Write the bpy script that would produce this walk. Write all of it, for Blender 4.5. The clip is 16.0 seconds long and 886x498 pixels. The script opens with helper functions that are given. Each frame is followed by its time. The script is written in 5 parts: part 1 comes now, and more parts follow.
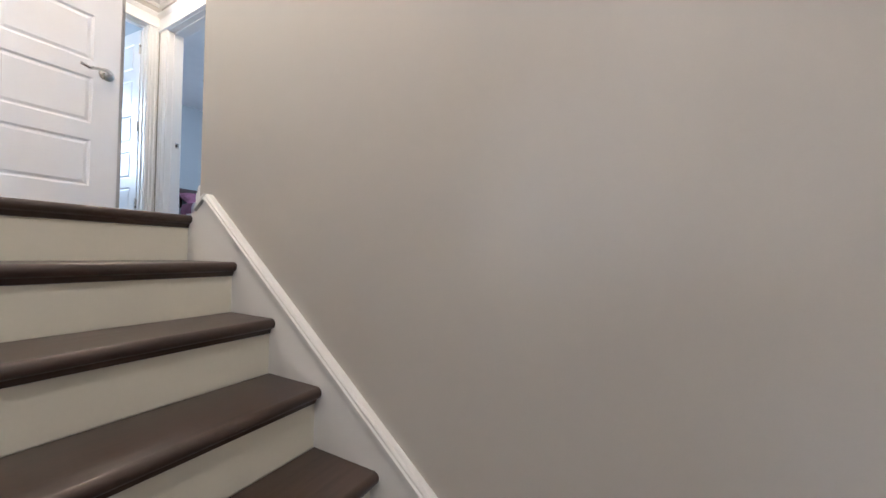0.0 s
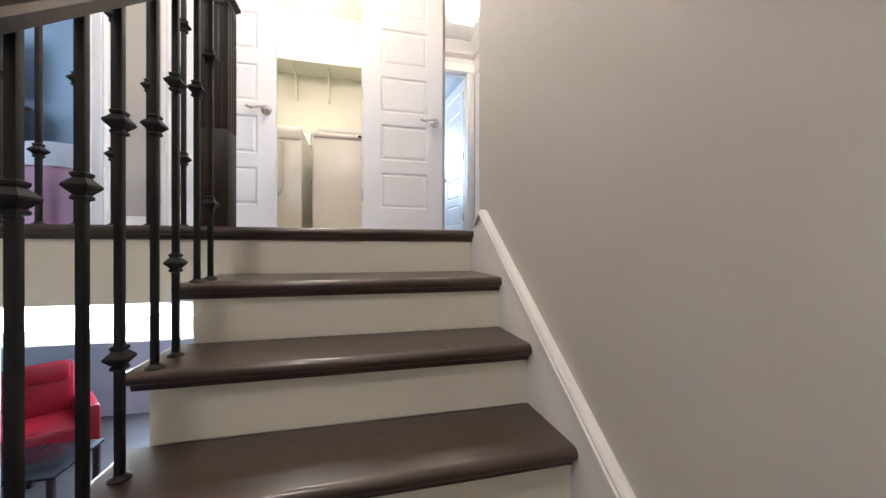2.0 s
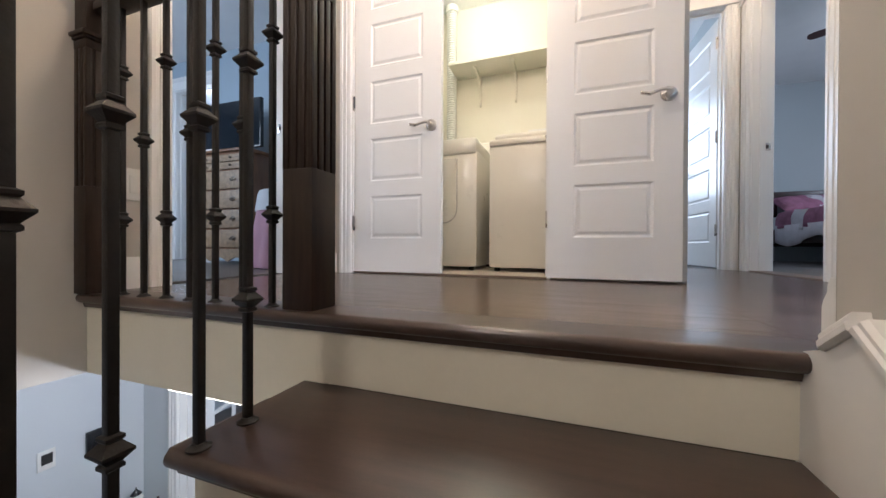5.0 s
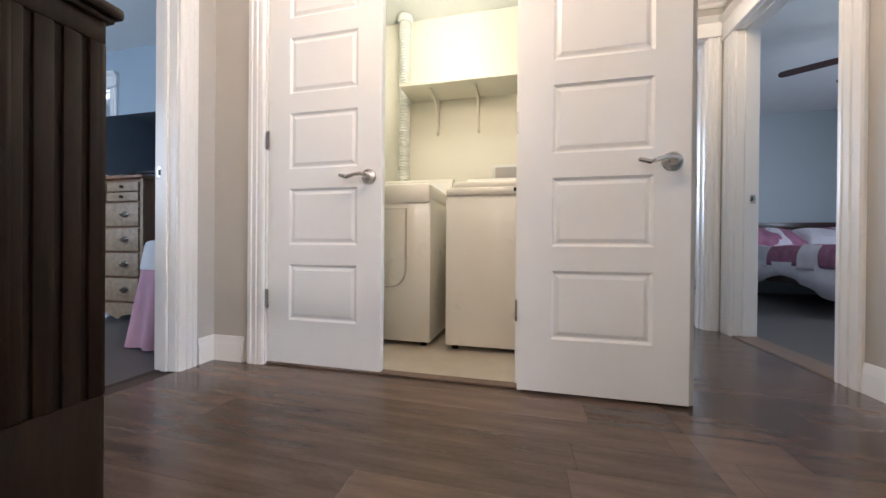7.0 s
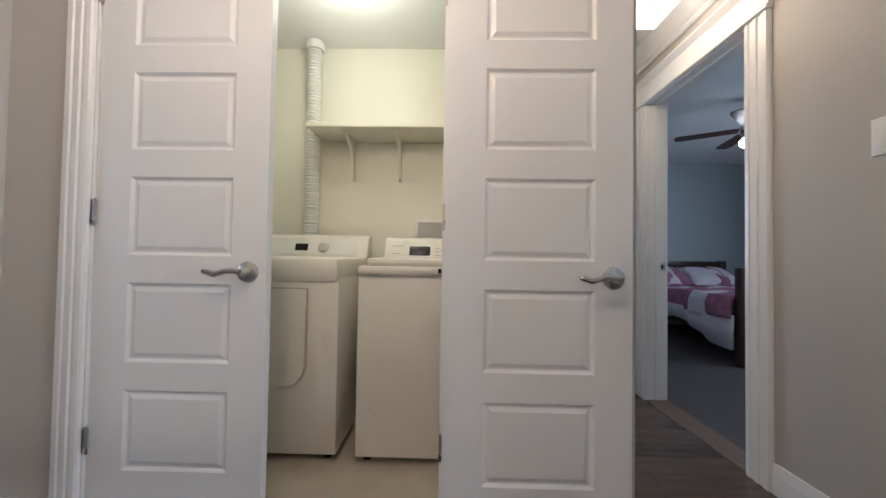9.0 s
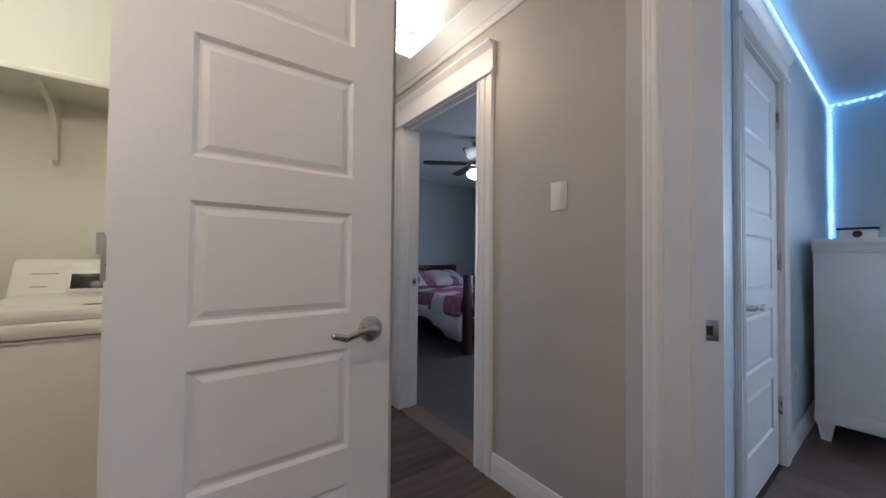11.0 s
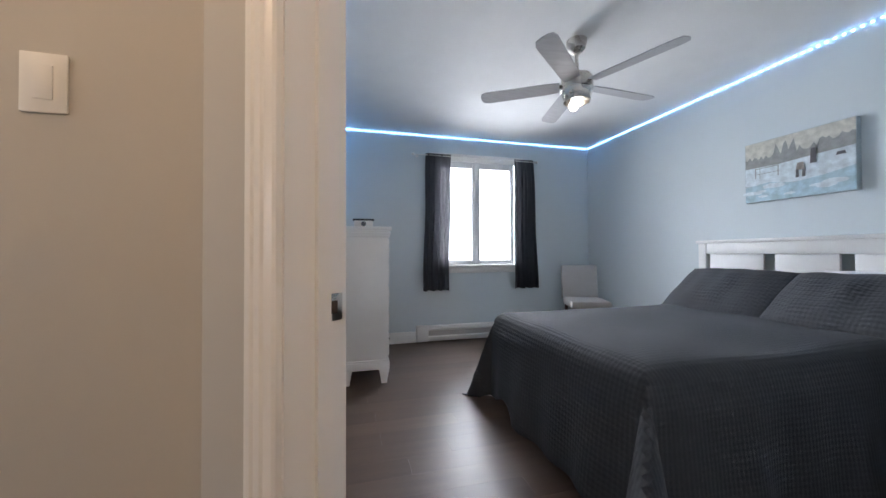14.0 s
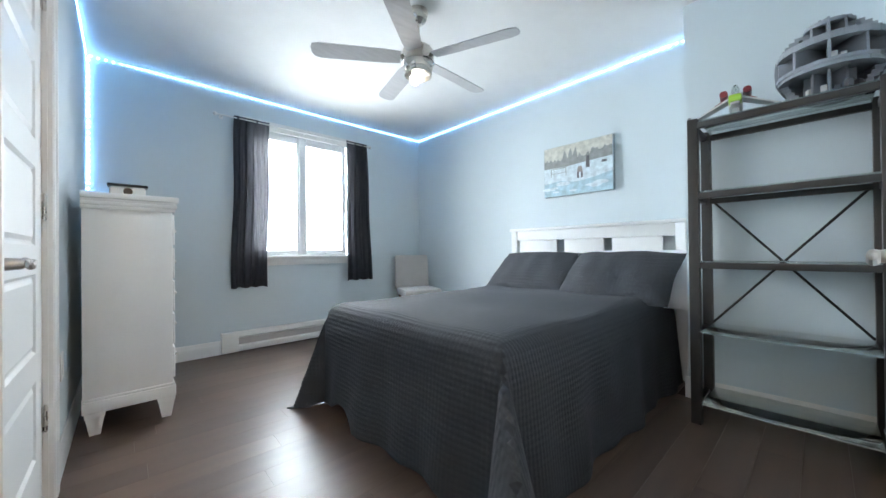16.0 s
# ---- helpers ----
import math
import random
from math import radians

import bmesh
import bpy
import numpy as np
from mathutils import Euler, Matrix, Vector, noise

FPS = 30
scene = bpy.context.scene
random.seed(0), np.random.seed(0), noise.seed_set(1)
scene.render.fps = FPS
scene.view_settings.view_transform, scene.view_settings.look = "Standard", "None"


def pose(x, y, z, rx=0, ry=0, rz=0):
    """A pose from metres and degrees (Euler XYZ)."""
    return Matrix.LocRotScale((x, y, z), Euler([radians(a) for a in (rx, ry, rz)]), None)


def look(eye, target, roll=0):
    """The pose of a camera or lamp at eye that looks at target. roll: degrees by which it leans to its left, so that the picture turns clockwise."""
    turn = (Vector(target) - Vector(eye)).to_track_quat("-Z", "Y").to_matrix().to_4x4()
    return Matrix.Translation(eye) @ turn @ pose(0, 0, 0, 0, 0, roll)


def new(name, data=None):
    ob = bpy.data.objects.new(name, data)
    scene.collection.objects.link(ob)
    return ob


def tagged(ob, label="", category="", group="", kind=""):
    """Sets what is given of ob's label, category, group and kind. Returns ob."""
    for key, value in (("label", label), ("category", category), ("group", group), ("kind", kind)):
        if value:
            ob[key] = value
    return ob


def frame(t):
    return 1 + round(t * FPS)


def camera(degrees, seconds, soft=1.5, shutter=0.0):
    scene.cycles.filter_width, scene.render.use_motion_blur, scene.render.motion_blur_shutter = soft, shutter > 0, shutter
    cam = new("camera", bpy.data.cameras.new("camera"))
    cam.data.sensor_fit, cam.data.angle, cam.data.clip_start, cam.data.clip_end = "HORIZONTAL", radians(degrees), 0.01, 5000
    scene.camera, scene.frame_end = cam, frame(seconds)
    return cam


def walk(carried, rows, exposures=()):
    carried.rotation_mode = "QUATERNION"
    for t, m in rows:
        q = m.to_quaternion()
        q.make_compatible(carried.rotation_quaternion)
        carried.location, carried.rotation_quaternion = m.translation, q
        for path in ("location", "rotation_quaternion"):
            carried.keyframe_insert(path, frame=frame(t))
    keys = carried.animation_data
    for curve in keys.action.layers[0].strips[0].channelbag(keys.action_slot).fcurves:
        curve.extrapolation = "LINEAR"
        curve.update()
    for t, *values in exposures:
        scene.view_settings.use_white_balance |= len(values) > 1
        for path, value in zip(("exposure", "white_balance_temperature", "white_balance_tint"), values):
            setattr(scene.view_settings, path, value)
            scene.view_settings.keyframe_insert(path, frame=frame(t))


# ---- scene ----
cam = camera(103.9, 16.0)
PATH = [
    (0, (0.2, 0.146, 0.952), (-0.758, 1.902, 0.99), 0.9),
    (0.5, (0.188, 0.2, 0.993), (-1.185, 1.656, 0.994), 0.3),
    (1, (0.163, 0.268, 1.007), (-1.47, 1.423, 1.002), 0.2),
    (1.5, (0.143, 0.331, 1.016), (-1.667, 1.181, 1.012), 0.3),
    (2, (0.095, 0.394, 1.019), (-1.847, 0.87, 1.015), 0.1),
    (2.5, (0.023, 0.449, 1.014), (-1.974, 0.557, 1.014), 0.2),
    (3, (-0.065, 0.477, 0.999), (-2.05, 0.238, 1.001), 0.1),
    (3.2, (-0.131, 0.482, 1.002), (-2.098, 0.123, 1.006), 0.1),
    (5.3, (-0.728, 0.529, 1.31), (-2.612, -0.142, 1.299), 0.3),
    (5.5, (-0.769, 0.527, 1.332), (-2.657, -0.134, 1.317), 0.3),
    (6, (-0.904, 0.486, 1.423), (-2.803, -0.139, 1.408), 0.3),
    (6.5, (-1.026, 0.467, 1.545), (-2.948, -0.086, 1.532), 0.4),
    (7, (-1.14, 0.467, 1.679), (-3.084, -0.005, 1.671), 0.5),
    (7.5, (-1.231, 0.469, 1.793), (-3.191, 0.073, 1.792), 0.6),
    (8, (-1.314, 0.435, 1.885), (-3.29, 0.124, 1.889), 0.6),
    (8.2, (-1.338, 0.415, 1.925), (-3.32, 0.144, 1.935), 0.6),
    (10.3, (-1.582, 0.538, 2.196), (-3.454, 1.24, 2.25), 0.9),
    (10.5, (-1.603, 0.543, 2.205), (-3.408, 1.402, 2.248), 0.8),
    (11, (-1.652, 0.56, 2.207), (-3.264, 1.742, 2.249), 0.6),
    (11.5, (-1.729, 0.59, 2.253), (-3.045, 2.095, 2.295), 0.4),
    (12, (-1.783, 0.65, 2.286), (-2.687, 2.433, 2.325), 0.2),
    (12.5, (-1.819, 0.723, 2.26), (-2.327, 2.657, 2.297), 0.1),
    (13, (-1.872, 0.814, 2.23), (-2.016, 2.808, 2.262), -0.0),
    (13.5, (-1.902, 0.877, 2.179), (-1.719, 2.869, 2.207), -0.1),
    (14, (-1.945, 0.949, 2.123), (-1.441, 2.884, 2.151), -0.2),
    (14.5, (-1.974, 1.034, 2.076), (-1.133, 2.849, 2.097), -0.3),
    (15, (-1.956, 1.106, 2.023), (-0.861, 2.78, 2.042), -0.5),
    (15.5, (-1.911, 1.183, 2.011), (-0.649, 2.735, 2.03), -0.6),
    (16, (-1.879, 1.23, 2.02), (-0.524, 2.701, 2.032), -0.6),
]
EXPOSURE = [(0, 0.5, 5280, 11), (5.5, 0.02, 5660, 12), (7.0, -0.05, 5660, 12), (8.2, -0.48, 5560, 11), (10.3, -1.02, 5420, 11), (11.5, -1.05, 5600, 15), (12.5, -0.76, 6150, 16), (13.2, -0.68, 6450, 16), (14.0, -0.58, 6680, 16), (14.7, -0.50, 6680, 14), (15.3, -0.26, 6560, 11), (16.0, 0.12, 6580, 8)]
walk(cam, [(t, look(eye, target, roll)) for t, eye, target, roll in PATH], EXPOSURE)

# ---- light ----
L = 1.10          # upper floor
CEIL = 3.53       # upper ceiling
LOW = -1.60       # lower floor
LOWCEIL = 0.82    # lower ceiling
world = bpy.data.worlds.new("sky")
scene.world = world
world.use_nodes = True
wn = world.node_tree
sky = wn.nodes.new("ShaderNodeTexSky")
sky.sky_type, sky.sun_disc, sky.sun_elevation, sky.sun_rotation = "NISHITA", False, radians(38), radians(200)
wn.nodes["Background"].inputs["Strength"].default_value = 0.12
wn.links.new(sky.outputs["Color"], wn.nodes["Background"].inputs["Color"])


def area(name, m, w, h, power, color):
    d = bpy.data.lights.new(name, "AREA")
    d.shape, d.size, d.size_y, d.energy, d.color = "RECTANGLE", w, h, power, color
    ob = new(name, d)
    ob.matrix_world = m
    return ob


def bulb(name, x, y, z, power, color, r=0.05):
    d = bpy.data.lights.new(name, "POINT")
    d.energy, d.color, d.shadow_soft_size = power, color, r
    ob = new(name, d)
    ob.location = (x, y, z)
    return ob


DAY = (0.82, 0.91, 1.0)
WARM = (1.0, 0.80, 0.58)
window_light = area("window_daylight", look((-0.47, 5.34, 2.66), (-0.47, 3.0, 1.95)), 1.7, 1.75, 265, DAY)
window_light.data.spread = radians(140)
bulb("fan_bulb", -0.51, 2.93, 3.01, 1.5, (1.0, 0.97, 0.92))
bulb("hall_bulb", -3.22, 1.44, 3.30, 8, (1.0, 0.67, 0.39), 0.08)
# unseen lamp, added to brighten the landing
bulb("landing_fill", -1.75, 0.1, 3.30, 43, (1.0, 0.71, 0.46), 0.08)
bulb("laundry_bulb", -3.15, -0.1, 3.36, 20, (1.0, 0.91, 0.67), 0.12)
# also added out of view, to light the stairwell
bulb("stair_fill", 0.45, -0.2, 3.30, 52, (1.0, 0.83, 0.67), 0.08)
bulb("lower_bulb", -1.80, -0.775, 0.60, 35, (0.98, 0.98, 1.0), 0.08)
area("ensuite_daylight", look((-4.50, -5.13, 2.60), (-4.3, -3.0, 2.3)), 0.78, 1.1, 40, DAY)
# fill lamp added for the dresser room, outside an invented east opening
area("dresser_fill", look((-0.88, -3.4, 2.53), (-3.0, -3.0, 2.1)), 1.18, 1.12, 42, DAY)
# lamp outside an unseen opening, placed by guess for this room's daylight
area("pink_daylight", look((-3.9, 5.14, L + 1.5), (-4.1, 3.0, L + 1.0)), 1.18, 1.18, 55, DAY)
area("bath_daylight", look((-6.22, 0.65, L + 1.5), (-4.2, 1.2, L + 1.2)), 0.88, 1.18, 42, DAY)
# fill lamp added inside the lower sitting room, whose walls have no window
area("lower_fill", look((-6.3, -2.2, -0.2), (-3.2, -1.9, -0.6)), 1.6, 1.4, 90, DAY)

# ---- materials ----


def material(name, color, rough=0.5, metal=0.0, vary=0.06, scale=6.0, fine=180.0, bump=0.04, stretch=(1, 1, 1), coat=0.0, piece=0.0, spec=0.5):
    m = bpy.data.materials.new(name)
    m.use_nodes = True
    t = m.node_tree
    n, k = t.nodes, t.links
    b = n["Principled BSDF"]
    co = n.new("ShaderNodeTexCoord")
    mp = n.new("ShaderNodeMapping")
    mp.inputs["Scale"].default_value = stretch
    k.new(co.outputs["Object"], mp.inputs["Vector"])
    big, small = n.new("ShaderNodeTexNoise"), n.new("ShaderNodeTexNoise")
    big.inputs["Scale"].default_value, small.inputs["Scale"].default_value = scale, fine
    big.inputs["Detail"].default_value = 4
    for q in (big, small):
        k.new(mp.outputs["Vector"], q.inputs["Vector"])
    add = n.new("ShaderNodeMath")
    add.operation = "MULTIPLY_ADD"
    add.inputs[1].default_value = 0.35
    k.new(small.outputs["Fac"], add.inputs[0])
    k.new(big.outputs["Fac"], add.inputs[2])
    src = add.outputs[0]
    if piece:
        info = n.new("ShaderNodeObjectInfo")
        p = n.new("ShaderNodeMath")
        p.operation = "MULTIPLY_ADD"
        p.inputs[1].default_value = piece
        k.new(info.outputs["Random"], p.inputs[0])
        k.new(src, p.inputs[2])
        src = p.outputs[0]
    ramp = n.new("ShaderNodeMapRange")
    ramp.inputs["From Min"].default_value, ramp.inputs["From Max"].default_value = 0.35, 1.0 + piece
    ramp.inputs["To Min"].default_value, ramp.inputs["To Max"].default_value = 1 - vary, 1 + vary
    k.new(src, ramp.inputs["Value"])
    mul = n.new("ShaderNodeVectorMath")
    mul.operation = "SCALE"
    mul.inputs[0].default_value = color
    k.new(ramp.outputs["Result"], mul.inputs["Scale"])
    k.new(mul.outputs[0], b.inputs["Base Color"])
    rr = n.new("ShaderNodeMapRange")
    rr.inputs["To Min"].default_value, rr.inputs["To Max"].default_value = max(0.02, rough - 0.08), min(1, rough + 0.08)
    k.new(big.outputs["Fac"], rr.inputs["Value"])
    k.new(rr.outputs["Result"], b.inputs["Roughness"])
    b.inputs["Metallic"].default_value = metal
    b.inputs["Specular IOR Level"].default_value = spec
    b.inputs["Coat Weight"].default_value = coat
    b.inputs["Coat Roughness"].default_value = 0.15
    if bump:
        bp = n.new("ShaderNodeBump")
        bp.inputs["Strength"].default_value, bp.inputs["Distance"].default_value = bump, 0.004
        k.new(small.outputs["Fac"], bp.inputs["Height"])
        k.new(bp.outputs["Normal"], b.inputs["Normal"])
    return m


def glow(name, color, strength):
    m = bpy.data.materials.new(name)
    m.use_nodes = True
    b = m.node_tree.nodes["Principled BSDF"]
    b.inputs["Base Color"].default_value = (*color, 1)
    b.inputs["Emission Color"].default_value = (*color, 1)
    b.inputs["Emission Strength"].default_value = strength
    return m


def clear(name, tint=(1, 1, 1), rough=0.0):
    m = bpy.data.materials.new(name)
    m.use_nodes = True
    b = m.node_tree.nodes["Principled BSDF"]
    b.inputs["Base Color"].default_value = (*tint, 1)
    b.inputs["Transmission Weight"].default_value = 1
    b.inputs["Roughness"].default_value, b.inputs["IOR"].default_value = rough, 1.45
    return m


M = dict(
    greige=material("greige_paint", (0.50, 0.472, 0.430), 0.55, fine=260, bump=0.05, vary=0.03, scale=1.5),
    blue=material("pale_blue_paint", (0.60, 0.665, 0.69), 0.55, fine=260, bump=0.05, vary=0.03, scale=1.5),
    grey=material("grey_paint", (0.42, 0.45, 0.46), 0.6, fine=260, bump=0.05, vary=0.03, scale=1.5),
    slate=material("slate_blue_paint", (0.38, 0.46, 0.53), 0.6, fine=260, bump=0.05, vary=0.03, scale=1.5),
    cream=material("cream_paint", (0.80, 0.77, 0.66), 0.5, fine=260, bump=0.05, vary=0.03, scale=1.5),
    lowgrey=material("lower_grey_paint", (0.60, 0.63, 0.66), 0.6, fine=260, bump=0.05, vary=0.03, scale=1.5),
    ceiling=material("ceiling_paint", (0.80, 0.80, 0.79), 0.8, fine=120, bump=0.12, vary=0.03),
    white=material("white_trim_paint", (0.80, 0.79, 0.77), 0.32, fine=90, bump=0.0, vary=0.015),
    riser=material("riser_paint", (0.74, 0.71, 0.60), 0.4, fine=90, bump=0.03, vary=0.04),
    tread=material("dark_stained_oak", (0.050, 0.031, 0.023), 0.34, vary=0.4, scale=5, fine=60, bump=0.06, stretch=(9, 1, 9), coat=0.35),
    newel=material("espresso_stained_wood", (0.024, 0.014, 0.009), 0.42, vary=0.6, scale=6, fine=70, bump=0.06, stretch=(12, 12, 1), spec=0.3),
    plank=material("dark_laminate", (0.092, 0.062, 0.048), 0.34, vary=0.32, scale=3, fine=45, bump=0.05, stretch=(9, 1, 9), piece=0.5, coat=0.03),
    planky=material("dark_laminate_cross", (0.100, 0.066, 0.048), 0.24, vary=0.7, scale=2.6, fine=45, bump=0.02, stretch=(1, 9, 9), piece=0.5, coat=0.03),
    plankx=material("dark_laminate_long", (0.104, 0.067, 0.050), 0.34, vary=0.42, scale=2.2, fine=45, bump=0.02, stretch=(1, 9, 9), piece=0.5, coat=0.03),
    joint=material("floor_joint", (0.045, 0.030, 0.023), 0.7),
    iron=material("black_iron", (0.022, 0.020, 0.019), 0.48, metal=0.5, vary=0.2, scale=30, bump=0.15),
    nickel=material("satin_nickel", (0.60, 0.57, 0.53), 0.28, metal=1.0, bump=0.0),
    enamel=material("cream_enamel", (0.80, 0.77, 0.70), 0.30, bump=0.0, vary=0.02, coat=0.15),
    plastic=material("white_plastic", (0.78, 0.77, 0.74), 0.35, bump=0.0, vary=0.02),
    black=material("black_plastic", (0.012, 0.012, 0.014), 0.25, bump=0.0),
    grout=material("laundry_tile", (0.42, 0.37, 0.30), 0.45, vary=0.15, scale=8),
    oak=material("weathered_pine", (0.30, 0.21, 0.13), 0.5, vary=0.4, scale=4, fine=50, bump=0.1, stretch=(1, 6, 6)),
    oakside=material("brown_pine_side", (0.20, 0.095, 0.045), 0.45, vary=0.3, scale=4, fine=50, bump=0.1, stretch=(6, 6, 1)),
    quilt=material("charcoal_quilt", (0.033, 0.035, 0.041), 0.85, vary=0.2, scale=12, fine=500, bump=0.3),
    sheet=material("white_cotton", (0.75, 0.75, 0.77), 0.9, fine=400, bump=0.2),
    curtain=material("charcoal_curtain", (0.052, 0.052, 0.060), 0.85, vary=0.25, scale=20, fine=500, bump=0.3),
    whitewood=material("white_lacquer", (0.80, 0.80, 0.79), 0.35, vary=0.03, fine=80, bump=0.02),
    fabric=material("light_grey_upholstery", (0.50, 0.47, 0.45), 0.9, fine=500, bump=0.3),
    dark=material("dark_cherry_wood", (0.045, 0.016, 0.013), 0.35, vary=0.3, stretch=(6, 6, 1), coat=0.2),
    carpet=material("grey_floor", (0.085, 0.075, 0.072), 0.5, vary=0.25, scale=4),
    red=material("red_leather", (0.33, 0.012, 0.022), 0.35, vary=0.2, scale=10, fine=150, bump=0.15),
    steel=material("dark_bronze_steel", (0.06, 0.055, 0.052), 0.42, metal=0.6, vary=0.15),
    bladem=material("grey_fan_blade", (0.42, 0.42, 0.43), 0.45, vary=0.12, stretch=(1, 8, 8)),
    winframe=material("white_vinyl", (0.82, 0.83, 0.84), 0.3, bump=0.0),
    sill=material("door_sill_wood", (0.15, 0.10, 0.070), 0.45, vary=0.3, stretch=(1, 6, 6)),
    foil=material("white_foil_duct", (0.75, 0.75, 0.72), 0.35, metal=0.3, bump=0.0),
    pane=clear("window_glass"),
    shelfglass=clear("smoked_shelf_glass", (0.75, 0.82, 0.80)),
    lampglass=glow("lit_lamp_glass", (1.0, 0.90, 0.72), 6.0),
    bulbglass=glow("lit_bulb", (1.0, 0.97, 0.90), 12.0),
    led=glow("led_strip_light", (0.20, 0.50, 1.0), 46.0),
)


def stitched(m, size):
    """Adds stitched channels to a cloth material's relief."""
    t = m.node_tree
    co = t.nodes.new("ShaderNodeTexCoord")
    old = next(q for q in t.nodes if q.type == "BUMP")
    last = old
    for axis in ("X", "Y", "Z"):
        w = t.nodes.new("ShaderNodeTexWave")
        w.wave_type, w.bands_direction, w.wave_profile = "BANDS", axis, "SIN"
        w.inputs["Scale"].default_value = size * (1.0 if axis == "X" else 0.8)
        w.inputs["Distortion"].default_value = 0.6
        w.inputs["Detail"].default_value = 1
        t.links.new(co.outputs["Object"], w.inputs["Vector"])
        b2 = t.nodes.new("ShaderNodeBump")
        b2.inputs["Strength"].default_value, b2.inputs["Distance"].default_value = 0.20, 0.005
        t.links.new(w.outputs["Fac"], b2.inputs["Height"])
        t.links.new(last.outputs["Normal"], b2.inputs["Normal"])
        last = b2
    t.links.new(last.outputs["Normal"], t.nodes["Principled BSDF"].inputs["Normal"])


stitched(M["quilt"], 17.0)


def sheer(m, through_light, holes):
    """Lets some light through a thin woven cloth."""
    t = m.node_tree
    out = next(q for q in t.nodes if q.type == "OUTPUT_MATERIAL")
    body = t.nodes["Principled BSDF"]
    tl, tp = t.nodes.new("ShaderNodeBsdfTranslucent"), t.nodes.new("ShaderNodeBsdfTransparent")
    tl.inputs["Color"].default_value = (0.22, 0.22, 0.25, 1)
    a, c = t.nodes.new("ShaderNodeMixShader"), t.nodes.new("ShaderNodeMixShader")
    a.inputs["Fac"].default_value, c.inputs["Fac"].default_value = through_light, holes
    t.links.new(body.outputs[0], a.inputs[1])
    t.links.new(tl.outputs[0], a.inputs[2])
    t.links.new(a.outputs[0], c.inputs[1])
    t.links.new(tp.outputs[0], c.inputs[2])
    t.links.new(c.outputs[0], out.inputs["Surface"])


sheer(M["curtain"], 0.25, 0.07)

# ---- building tools ----


def box(bm, x0, x1, y0, y1, z0, z1, bevel=0.0, m=None):
    r = bmesh.ops.create_cube(bm, size=1)
    v = r["verts"]
    for p in v:
        p.co = Vector(((x0 + x1) / 2 + p.co.x * (x1 - x0), (y0 + y1) / 2 + p.co.y * (y1 - y0), (z0 + z1) / 2 + p.co.z * (z1 - z0)))
    if bevel:
        e = {q for p in v for q in p.link_edges}
        g = bmesh.ops.bevel(bm, geom=list(e), offset=bevel, segments=2, profile=0.5, affect="EDGES")
        v = list({*g["verts"]} | {p for p in v if p.is_valid})
    if m is not None:
        bmesh.ops.transform(bm, matrix=m, verts=[p for p in v if p.is_valid])
    return v


def tube(bm, a, b, r, seg=12, r2=None):
    a, b = Vector(a), Vector(b)
    d = b - a
    m = Matrix.Translation((a + b) / 2) @ d.to_track_quat("Z", "Y").to_matrix().to_4x4()
    bmesh.ops.create_cone(bm, cap_ends=True, segments=seg, radius1=r, radius2=r if r2 is None else r2, depth=d.length, matrix=m)


def lathe(bm, prof, seg=24, m=None):
    rings = []
    for r, z in prof:
        rings.append([bm.verts.new((r * math.cos(2 * math.pi * i / seg), r * math.sin(2 * math.pi * i / seg), z)) for i in range(seg)])
    for p, q in zip(rings, rings[1:]):
        for i in range(seg):
            bm.faces.new((p[i], p[(i + 1) % seg], q[(i + 1) % seg], q[i]))
    bm.faces.new(rings[0][::-1])
    bm.faces.new(rings[-1])
    if m is not None:
        bmesh.ops.transform(bm, matrix=m, verts=[v for g in rings for v in g])


def extrude(bm, prof, a, b, side, up=(0, 0, 1)):
    """A profile of (out, up) points swept from a to b; side is the direction of out."""
    a, b, s, u = Vector(a), Vector(b), Vector(side), Vector(up)
    p = [bm.verts.new(a + s * o + u * h) for o, h in prof]
    q = [bm.verts.new(b + s * o + u * h) for o, h in prof]
    k = len(prof)
    for i in range(k):
        bm.faces.new((p[i], p[(i + 1) % k], q[(i + 1) % k], q[i]))
    bm.faces.new(p[::-1])
    bm.faces.new(q)


def ball(bm, x, y, z, rx, ry, rz, u=12, v=8):
    bmesh.ops.create_uvsphere(bm, u_segments=u, v_segments=v, radius=1, matrix=Matrix.LocRotScale((x, y, z), None, (rx, ry, rz)))


def part(name, bm, mat, parent=None, label="", smooth=True):
    bmesh.ops.recalc_face_normals(bm, faces=bm.faces)
    me = bpy.data.meshes.new(name)
    bm.to_mesh(me)
    bm.free()
    me.materials.append(mat)
    ob = new(name, me)
    if smooth:
        me.polygons.foreach_set("use_smooth", [True] * len(me.polygons))
        me.set_sharp_from_angle(angle=radians(32))
    if parent is not None:
        ob.parent = parent
    if label:
        tagged(ob, label)
    return ob


def thing(name, label, category, m=None, group="", kind=""):
    e = tagged(new(name), label, category, group, kind)
    if m is not None:
        e.matrix_world = m
    return e


def structure(name, bm, mat, label="", category=""):
    return tagged(part(name, bm, mat, None, label), "", category, "", "structure")


def boxes(*rows):
    bm = bmesh.new()
    for r in rows:
        box(bm, *r)
    return bm


CASING = [(0, 0), (0, 0.088), (0.012, 0.088), (0.020, 0.083), (0.020, 0.066), (0.015, 0.062), (0.015, 0.052), (0.020, 0.048), (0.020, 0.036),
          (0.015, 0.032), (0.015, 0.022), (0.019, 0.018), (0.017, 0.005), (0.012, 0)]


